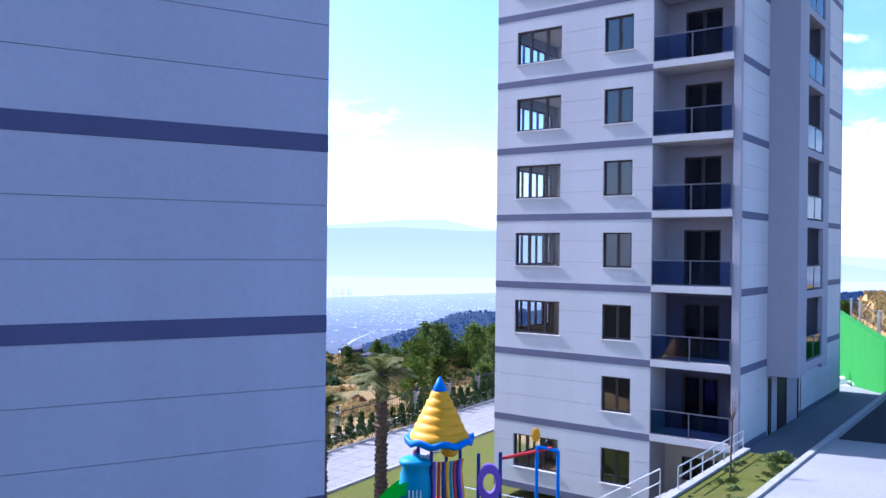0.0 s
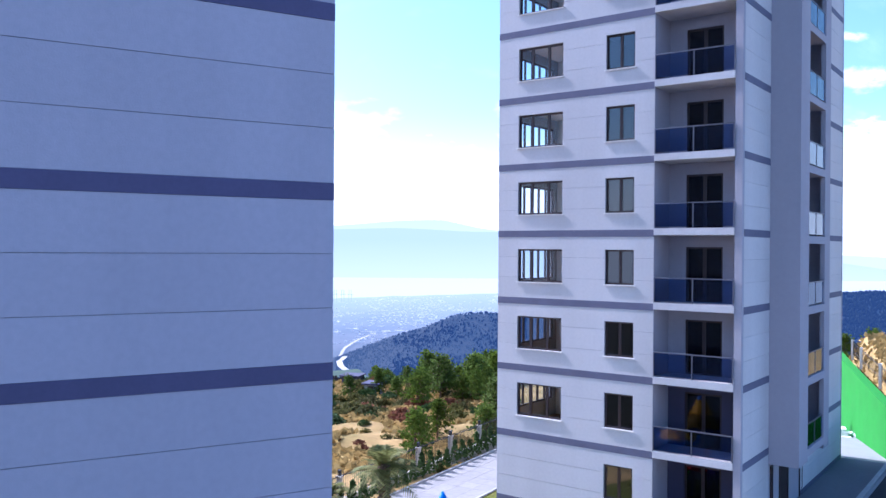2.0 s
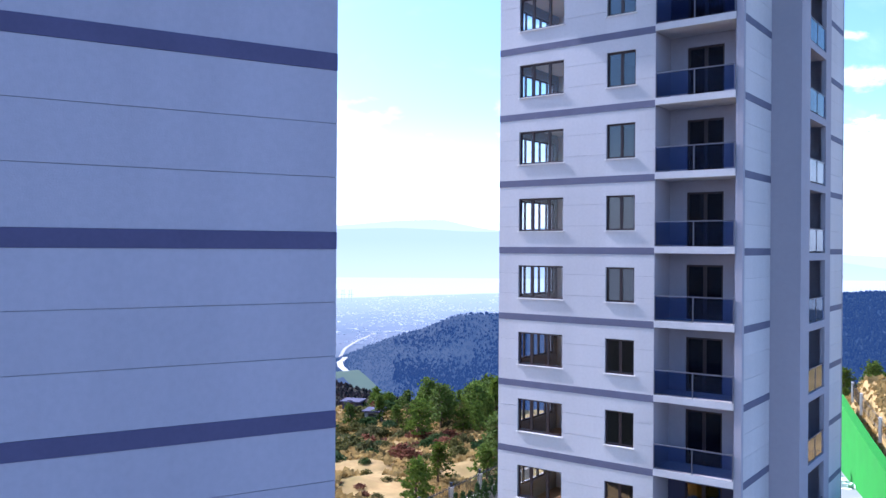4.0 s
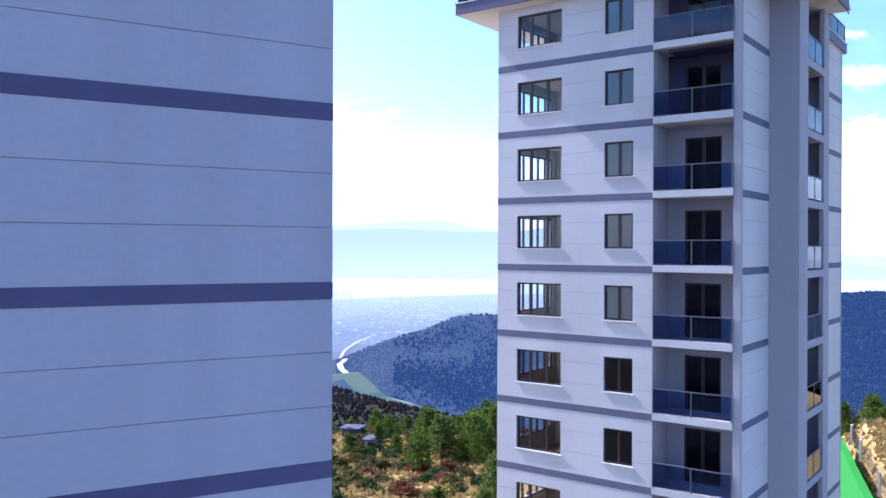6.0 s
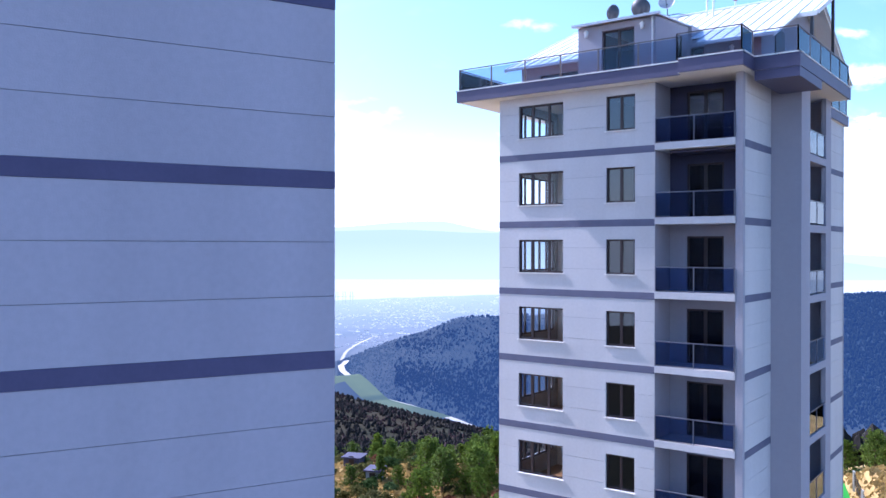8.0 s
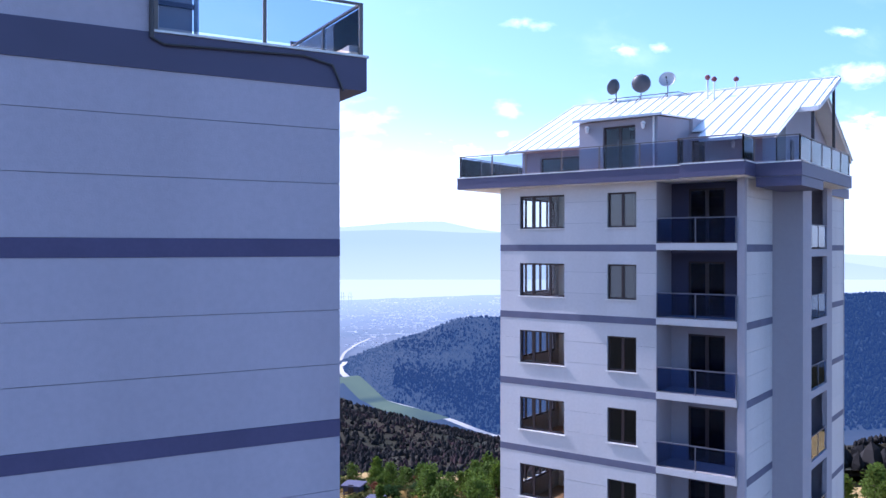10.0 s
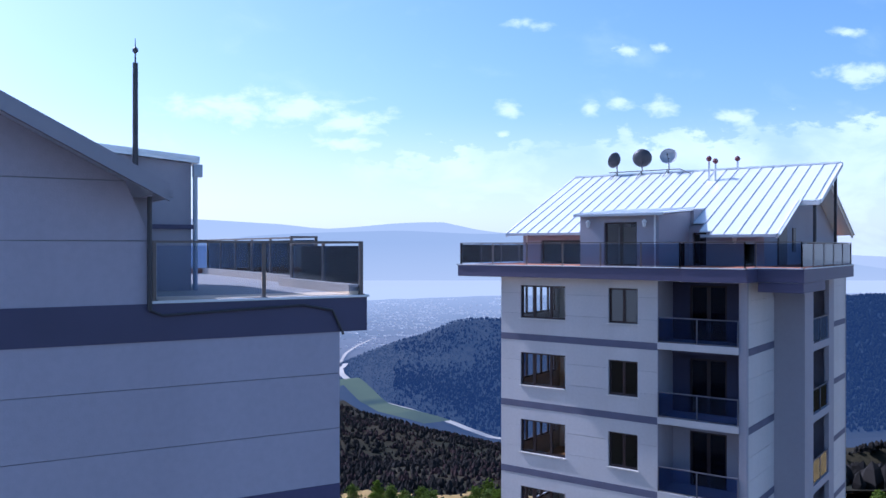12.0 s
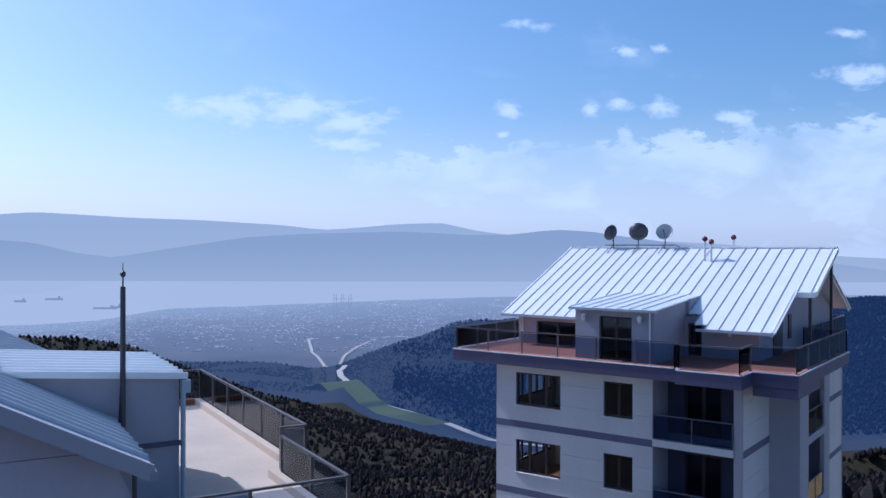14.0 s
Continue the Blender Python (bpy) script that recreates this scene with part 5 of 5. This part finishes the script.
# steps down to the lower ground along the front, with tube rails
stairs = thing("outdoor_stairs", "concrete outdoor stairs with galvanised tube railings", "stairs", at=(0, 0, 0))
N = 19
for i in range(N):
    x1 = 20.55 - i * 0.29
    part("step", boxes((x1 - 0.29, x1, -2.6, -1.0, FLOOR_LOW, 3.0 - (i + 1) * 0.185)), CONCRETE, stairs)
for y in (-2.62,):
    rail = bmesh.new()
    xe = 20.55 - N * 0.29
    xt, zt = 18.4, 3.0 - (20.5 - 18.4) / (20.5 - xe) * (3.5 - 0.0)
    for h in (1.0, 0.5):
        rod(rail, (xt, y, zt + h), (xe, y, FLOOR_LOW + 0.1 + h), 0.025)
    rail_ob = part("railing", rail, GALV, stairs)
    for k in range(4):
        t = k / 3; x = xt + (xe - xt) * t; z = zt + (FLOOR_LOW + 0.1 - zt) * t
        bm = bmesh.new(); rod(bm, (x, y, z - 0.1), (x, y, z + 1.0), 0.022); part("rail_post", bm, GALV, rail_ob)
    bm = bmesh.new()
    for h in (1.0, 0.5):
        rod(bm, (xe, y, FLOOR_LOW + 0.1 + h), (xe - 5.5, y, FLOOR_LOW + h), 0.025)
    for k in range(6):
        rod(bm, (xe - k * 1.1, y, FLOOR_LOW), (xe - k * 1.1, y, FLOOR_LOW + 1.0), 0.022)
    part("railing", bm, GALV, stairs)
rail = thing("guard_rail", "galvanised tube guard rail on the retaining edge", "railing")
bm = bmesh.new()
for h in (0.68, 0.36):
    rod(bm, (20.7, -0.3, 3.3 + h), (20.7, -6.9, 3.3 + h), 0.025)
part("tube", bm, GALV, rail)
for k in range(7):
    bm = bmesh.new(); rod(bm, (20.7, -0.3 - k * 1.1, 3.28), (20.7, -0.3 - k * 1.1, 3.98), 0.022); part("rail_post", bm, GALV, rail)

# turf-clad retaining wall behind, with a fence on top
pts = [(14.4, 46.5), (16.1, 40.7), (19.0, 31.0), (22.2, 20.6), (25.5, 15.0), (31.0, 11.5)]
rows = []
bm = bmesh.new()
out = []
for (xa, ya), (xb, yb) in zip(pts, pts[1:]):
    for k in np.linspace(0, 1, 7)[:-1]:
        out.append((xa + (xb - xa) * k, ya + (yb - ya) * k))
inner = [(x + 0.5, y + 0.25) for x, y in out]
prism(bm, out + inner[::-1], -0.6, 5.65)
solid("turf_wall", bm, TURF, "curved retaining wall clad in bright green turf", "wall", kind="structure")
top_fence = thing("fence", "dark metal fence with pale posts above the turf wall", "fence")
for i, (x, y) in enumerate(inner[::6]):
    part("post", boxes((-0.1, 0.1, -0.1, 0.1, -0.6, 1.15)), POSTWHITE, top_fence, at=(x + 0.7, y + 0.3, 5.6))
for (xa, ya), (xb, yb) in zip(inner, inner[1:]):
    bm = bmesh.new()
    for h in (0.2, 0.95):
        rod(bm, (xa + 0.7, ya + 0.3, 5.6 + h), (xb + 0.7, yb + 0.3, 5.6 + h), 0.02, sides=5)
    for k in range(4):
        x, y = xa + (xb - xa) * k / 4 + 0.7, ya + (yb - ya) * k / 4 + 0.3
        rod(bm, (x, y, 5.5), (x, y, 6.7), 0.013, sides=4)
    part("fence_bars", bm, BLACKMETAL, top_fence)
# heap of white slabs and sacks before the wall
heap = thing("rubble_heap", "heap of white boards and rubble by the wall", "rubble", at=(17.7, 33.4, 1.1))
r = random.Random(8)
for i in range(9):
    bm = boxes((-r.uniform(0.2, 0.6), r.uniform(0.2, 0.6), -0.25, 0.25, 0, r.uniform(0.1, 0.5)))
    o = part("board", bm, TRIM, heap, at=(r.uniform(-0.9, 0.8), r.uniform(-1.6, 1.6), r.uniform(0, 0.25)), turn=r.uniform(0, 3)); o.rotation_euler[0] = r.uniform(-0.3, 0.3)
solid("site_panel", boxes((16.6, 16.68, 34.6, 35.6, 0.9, 2.6)), TRIM, "white panel leaning by the turf wall", "panel")

# huts on the hillside
for u, d, w, h, lab, mt in ((-0.108, 119, 2.4, 1.4, "small dark shed with a pale flat roof", DARKWALL), (-0.083, 112, 1.8, 1.9, "small grey hut on the slope", CONCRETE)):
    a, b = u * d, d
    hut = thing("hut", lab, "shed", at=spot(a, b, site_z(a, b) - 0.2), turn=0.4)
    part("wall", boxes((-w / 2, w / 2, -1.2, 1.2, -0.5, h)), mt, hut)
    part("roof", boxes((-w / 2 - 0.3, w / 2 + 0.3, -1.5, 1.5, h, h + 0.18)), DARKWALL, hut)
    part("door", boxes((-0.4, 0.4, -1.26, -1.2, -0.2, 1.7)), FRAME, hut)

# ---- roof equipment ----
DISHDARK = material("dish_dark", (0.06, 0.06, 0.07), 0.5, 0.2, grain=0.2)
DISHPALE = material("dish_pale", (0.45, 0.46, 0.48), 0.5, 0.1, grain=0.2)
REDCAP = material("red_cap", (0.12, 0.02, 0.03), 0.6, grain=0.2)


def dish(name, x, y, z, r, face, mat, label):
    """A bowl on an arm, with its feed on a boom; face: direction it looks."""
    f = Vector(face).normalized()
    turn = f.to_track_quat("Z", "Y")
    base = thing(name, label, "satellite dish", "satellite dishes on the ridge", at=(x, y, z))
    bm = bmesh.new()
    lathe(bm, [(0.02, 0.0), (r * 0.5, 0.05 * r / 0.4), (r * 0.85, 0.16 * r / 0.4), (r, 0.24 * r / 0.4), (r * 1.01, 0.23 * r / 0.4), (r * 0.85, 0.13 * r / 0.4), (r * 0.5, 0.02), (0.02, -0.04)], 22)
    bm.transform(Matrix.Translation((0, 0, 0.62)) @ turn.to_matrix().to_4x4())
    part("bowl", bm, mat, base, smooth=True)
    bm = bmesh.new(); rod(bm, (0, 0, 0), (0, 0, 0.62), 0.03); rod(bm, (0, 0, 0.62 - r), Vector((0, 0, 0.55)) + f * r * 1.2, 0.014)
    part("mast", bm, PIPE, base)
    bm = bmesh.new(); c = Vector((0, 0, 0.55)) + f * r * 1.2; rod(bm, c, c + f * 0.12, 0.04)
    part("feed", bm, PIPE, base)


dish("satellite_dish", 10.75, 9.45, 38.12, 0.43, (-0.98, 0.4, 0.35), DISHDARK, "dark satellite dish on a ridge frame")
dish("satellite_dish", 12.15, 9.5, 38.12, 0.50, (-0.35, 0.85, 0.4), DISHDARK, "large dark satellite dish on a ridge frame")
dish("satellite_dish", 13.6, 9.55, 38.12, 0.43, (0.2, -0.9, 0.35), DISHPALE, "pale grey satellite dish on a ridge frame")
bm = bmesh.new()
rod(bm, (10.3, 9.4, 38.14), (14.2, 9.5, 38.14), 0.025); rod(bm, (14.2, 9.5, 38.14), (14.9, 9.1, 37.85), 0.02)
for x in (10.75, 12.15, 13.6):
    rod(bm, (x, 9.45, 37.95), (x, 9.45, 38.14), 0.03); rod(bm, (x, 9.45, 38.14), (x - 0.1, 8.9, 37.72), 0.018)
solid("dish_frame", bm, PIPE, "dark tube frame on the roof ridge", "frame")
for x, y, h in ((16.15, 8.2, 1.0), (16.5, 8.1, 0.9), (17.0, 9.9, 0.6)):
    z = roof_z(y)
    vent = thing("vent_pipe", "pale flue pipe with dark red cap on the roof", "vent pipe", "flue pipes", at=(x, y, z - 0.05))
    bm = bmesh.new(); rod(bm, (0, 0, 0), (0, 0, h), 0.05, sides=10); part("pipe", bm, GALV, vent)
    bm = bmesh.new(); lathe(bm, [(0.05, h - 0.02), (0.13, h + 0.05), (0.14, h + 0.13), (0.08, h + 0.22), (0.02, h + 0.24)], 10); part("cap", bm, REDCAP, vent)

# ---- palms ----
def palm(across, ahead, h, seed):
    r = random.Random(seed)
    t = thing("palm_tree", "short palm with shaggy trunk and drooping fronds on the lawn", "palm", "palms by the lane", at=spot(across, ahead, GRASS_Z - 0.1))
    bm = bmesh.new()
    prof = [(0.28, 0.0)]
    z = 0.1
    while z < h:
        prof += [(0.21 + r.uniform(-0.02, 0.02), z), (0.27 + r.uniform(-0.02, 0.04), z + 0.12)]
        z += 0.2
    lathe(bm, prof + [(0.2, h + 0.2)], 11, wobble=lambda k, rr, zz: (0.035 * math.sin(k * 5 + zz * 9), 0.03 * math.cos(k * 4 + zz * 5)))
    part("trunk", bm, BARK, t)
    me = []
    for i in range(26):
        verts, faces = [], []
        a = i * 2.4; el = r.uniform(-0.3, 1.35); length = r.uniform(1.2, 1.8)
        d = Vector((math.cos(a), math.sin(a), 0)); side = Vector((-d.y, d.x, 0))
        pts_ = []
        for s in range(9):
            f = s / 8 * length
            pts_.append(Vector((0, 0, h)) + d * (f * math.cos(el)) + Vector((0, 0, f * math.sin(el) - 0.26 * f * f)))
        for s in range(1, 9):
            for sg in (-1, 1):
                for q in (0.0, 0.5):
                    p = pts_[s - 1].lerp(pts_[s], q); L = 0.62 * math.sin(math.pi * (0.15 + 0.8 * (s - 1 + q) / 8.5))
                    tip = p + side * sg * L * 0.85 + (pts_[s] - pts_[s - 1]).normalized() * L * 0.6 - Vector((0, 0, 0.16 * L + r.uniform(0, 0.1)))
                    w = (pts_[s] - pts_[s - 1]).normalized() * 0.045
                    k = len(verts); verts += [tuple(p - w), tuple(p + w), tuple(tip)]; faces.append((k, k + 1, k + 2))
        part("frond", pydata("frond", verts, faces, FROND), None, t)


palm(-2.3, 33.5, 6.2, 1)
palm(-4.85, 34.5, 4.6, 2)

# ---- playground ----
def paint(name, c):
    return material(name, c, 0.5, spec=0.3, stain=0.12, stain_scale=2.0, grain=0.08, grain_scale=10)


P_YEL, P_BLU, P_TEAL, P_GRN, P_RED, P_PUR = (paint(n, c) for n, c in (("yellow_plastic", (0.85, 0.38, 0.003)), ("blue_plastic", (0.01, 0.18, 0.66)), ("teal_plastic", (0.02, 0.27, 0.45)),
                                                                     ("green_plastic", (0.03, 0.42, 0.04)), ("red_plastic", (0.55, 0.03, 0.04)), ("purple_plastic", (0.22, 0.10, 0.55))))
P_NAVY = paint("navy_steel", (0.012, 0.03, 0.20))
c0 = spot(0.05, 27.0)
TIP = 6.52
tw = thing("playground_tower", "playground tower with yellow cone roof and blue brim", "play equipment", at=(c0.x, c0.y, 0))
prof = []
for k in range(6):
    t0, t1 = k / 6, (k + 1) / 6
    ra, rb = 0.98 - 0.76 * t0, 0.98 - 0.76 * t1
    za, zb = TIP - 2.0 + 1.55 * t0, TIP - 2.0 + 1.55 * t1
    prof += [(ra, za), (ra - 0.02, za + 0.09), (rb + 0.06, zb - 0.04), (rb + 0.01, zb)]
bm = bmesh.new(); lathe(bm, prof, 24); part("roof", bm, P_YEL, tw, "ribbed yellow cone roof", smooth=True)
bm = bmesh.new(); lathe(bm, [(0.22, TIP - 0.46), (0.24, TIP - 0.42), (0.04, TIP)], 16); part("finial", bm, P_BLU, tw, "blue cone tip", smooth=True)
bm = bmesh.new()
lathe(bm, [(0.95, TIP - 2.02), (1.1, TIP - 2.12), (1.13, TIP - 2.02), (1.12, TIP - 1.9), (1.0, TIP - 1.93)], 48, wobble=lambda k, rr, zz: (0.03 * math.cos(8 * k), 0.06 * math.cos(8 * k)))
part("brim", bm, P_BLU, tw, "wavy blue roof brim", smooth=True)
PX = 0.72
for a in (0.3, 1.87, 3.44, 5.01):
    bm = bmesh.new(); rod(bm, (PX * math.cos(a), PX * math.sin(a), FLOOR_LOW), (PX * math.cos(a), PX * math.sin(a), TIP - 2.0), 0.055, sides=10); part("post", bm, P_NAVY, tw)
part("platform", boxes((-0.75, 0.75, -0.75, 0.75, 2.25, 2.35)), P_RED, tw)
for i in range(9):
    a = -1.1 + i * 0.17
    bm = bmesh.new(); x, y = 0.8 * math.cos(a), 0.8 * math.sin(a)
    zs = [2.4, 2.8, 3.2, 3.6, 3.95]
    for za, zb, ka, kb in zip(zs, zs[1:], (0, 1, 2, 3), (1, 2, 3, 4)):
        rod(bm, (x * (1 + 0.06 * math.sin(ka * 1.6)), y * (1 + 0.06 * math.sin(ka * 1.6)), za), (x * (1 + 0.06 * math.sin(kb * 1.6)), y * (1 + 0.06 * math.sin(kb * 1.6)), zb), 0.055, sides=7)
    part("panel_slat", bm, (P_PUR, P_RED, P_NAVY, P_YEL, P_TEAL, P_RED, P_NAVY, P_PUR, P_YEL)[i], tw)
for i in range(6):
    a = 3.4 + i * 0.17
    bm = bmesh.new(); rod(bm, (0.8 * math.cos(a), 0.8 * math.sin(a), 2.9), (0.8 * math.cos(a), 0.8 * math.sin(a), 4.1), 0.055, sides=7)
    part("panel_slat", bm, (P_RED, P_PUR, P_YEL, P_RED, P_PUR, P_TEAL)[i], tw)
bm = bmesh.new(); lathe(bm, [(0.2, 4.0), (0.28, 4.1), (0.28, 4.25), (0.1, 4.32)], 12, (0.35, 0.1)); part("bell_panel", bm, P_YEL, tw)
# slide with its hood
sl = thing("playground_slide", "teal slide hood with a green slide chute", "play equipment", at=(c0.x, c0.y, 0))


def at_view(a, b):
    d = ACROSS * a + AHEAD * b
    return d.x, d.y


hx, hy = at_view(-0.72, -0.45)
bm = bmesh.new()
lathe(bm, [(0.52, 2.25), (0.54, 3.0), (0.50, 3.45), (0.42, 3.72), (0.55, 3.86), (0.5, 3.98), (0.1, 4.0)], 18, (hx, hy), wobble=lambda k, rr, zz: (0.03 * math.cos(3 * k), 0))
part("hood", bm, P_TEAL, sl, "teal moulded slide hood", smooth=True)
for j in range(4):
    bx, by = at_view(-0.92 + j * 0.12, -0.97)
    bm = bmesh.new(); rod(bm, (bx, by, 2.5), (bx, by, 3.1), 0.02); part("grab_bar", bm, TRIM, sl)

def CH(f):
    return 2.95 - 0.5 * f - 2.9 * f * f


bm = bmesh.new()
for s in range(10):
    f0_, f1_ = s / 10, (s + 1) / 10
    for side in (-0.3, 0.3):
        pa, pb = at_view(-1.0 - 2.2 * f0_, -0.6 + side), at_view(-1.0 - 2.2 * f1_, -0.6 + side)
        v = [bm.verts.new((pa[0], pa[1], CH(f0_))), bm.verts.new((pb[0], pb[1], CH(f1_))), bm.verts.new((pb[0], pb[1], CH(f1_) + 0.4)), bm.verts.new((pa[0], pa[1], CH(f0_) + 0.4))]
        bm.faces.new(v)
    a1, b1, b2, a2 = at_view(-1.0 - 2.2 * f0_, -0.9), at_view(-1.0 - 2.2 * f1_, -0.9), at_view(-1.0 - 2.2 * f1_, -0.3), at_view(-1.0 - 2.2 * f0_, -0.3)
    bm.faces.new([bm.verts.new((q[0], q[1], CH(f) + 0.02)) for q, f in ((a1, f0_), (b1, f1_), (b2, f1_), (a2, f0_))])
bmesh.ops.solidify(bm, geom=bm.faces[:], thickness=0.05)
part("chute", bm, P_GRN, sl, "green plastic slide chute")
# climbing arch and bar frame beside it
cl = thing("climbing_frame", "blue and red climbing bars with a purple tunnel ring", "play equipment", at=(c0.x, c0.y, 0))
for a, top, ht in ((1.30, 3.95, 0), (2.02, 4.0, 0), (3.22, 4.15, 0), (3.92, 4.05, 0)):
    x, y = at_view(a, 0.4)
    bm = bmesh.new(); rod(bm, (x, y, FLOOR_LOW), (x, y, top), 0.06, sides=10); part("post", bm, P_NAVY if a < 3 else P_BLU, cl)
xa, ya = at_view(2.02, 0.4); xb, yb = at_view(3.7, 0.4); xc, yc = at_view(3.22, 0.4); xd, yd = at_view(3.92, 0.4)
bm = bmesh.new(); rod(bm, (xa, ya, 3.78), (xb, yb, 4.15), 0.055, sides=8); part("beam", bm, P_RED, cl)
bm = bmesh.new(); rod(bm, (xc, yc, 4.18), (xd, yd, 4.05), 0.06, sides=8); part("beam", bm, P_BLU, cl)
bm = bmesh.new()
sx, sy = at_view(3.18, 0.4)
for k in range(12):
    a = k * math.pi / 6; d = ACROSS
    p = Vector((sx, sy, 4.58)) + d * (0.09 * math.cos(a)) + Vector((0, 0, 0.11 * math.sin(a))); q = Vector((sx, sy, 4.58)) + d * (0.17 * math.cos(a)) + Vector((0, 0, 0.25 * math.sin(a)))
    rod(bm, p, q, 0.06, 0.02, 6)
rod(bm, Vector((sx, sy, 4.58)) - AHEAD * 0.05, Vector((sx, sy, 4.58)) + AHEAD * 0.05, 0.13, sides=14)
part("sun_ornament", bm, P_YEL, cl, "yellow sun ornament")
bm = bmesh.new()
R0, R1 = 0.28, 0.52
mx, my = at_view(1.66, 0.35)
ringv = []
for k in range(24):
    a = 2 * math.pi * k / 24
    for rr, dd in ((R0, -0.12), (R1, -0.12), (R1, 0.12), (R0, 0.12)):
        p = Vector((mx, my, 3.0)) + ACROSS * rr * math.cos(a) * 0.75 + Vector((0, 0, rr * 1.2 * math.sin(a))) + AHEAD * dd
        ringv.append(bm.verts.new(p))
for k in range(24):
    for j in range(4):
        a, b = k * 4 + j, k * 4 + (j + 1) % 4
        c, d = ((k + 1) % 24) * 4 + (j + 1) % 4, ((k + 1) % 24) * 4 + j
        bm.faces.new((ringv[a], ringv[b], ringv[c], ringv[d]))
part("tunnel_ring", bm, P_PUR, cl, "purple moulded tunnel ring", smooth=False)

# ---- harbour far off: cranes and ships ----
FARDARK = haze_material("far_steel", (0.10, 0.10, 0.12), (0.40, 0.48, 0.60), 0.75)
for px_, d in ((593, 4150), (606, 4150), (619, 4150)):
    b = fan((px_ - 784) / F0, d, drop(100, d))
    bm = bmesh.new()
    for s in (-7, 7):
        rod(bm, (b.x + ACROSS.x * s, b.y + ACROSS.y * s, b.z), (b.x + ACROSS.x * s * 0.7, b.y + ACROSS.y * s * 0.7, b.z + 62), 1.3, sides=4)
    rod(bm, (b.x - ACROSS.x * 14, b.y - ACROSS.y * 14, b.z + 38), (b.x + ACROSS.x * 16, b.y + ACROSS.y * 16, b.z + 38), 1.5, sides=4)
    solid("harbour_crane", bm, FARDARK, "hazy grey gantry crane in the far harbour", "crane", "harbour cranes")
for px_, y, w in ((95, 92, 45), (185, 108, 60), (205, 106, 30), (35, 96, 30)):
    d = 4300
    b = fan((px_ - 784) / F0, d, drop(y - 4, d))
    bm = bmesh.new()
    a, c = b - ACROSS * w, b + ACROSS * w
    rod(bm, a, c, 5, 6, sides=6); rod(bm, c - ACROSS * w * 0.4, c - ACROSS * w * 0.4 + Vector((0, 0, 16)), 6, sides=6)
    solid("cargo_ship", bm, FARDARK, "hazy cargo ship on the far water", "ship", "ships on the inlet")
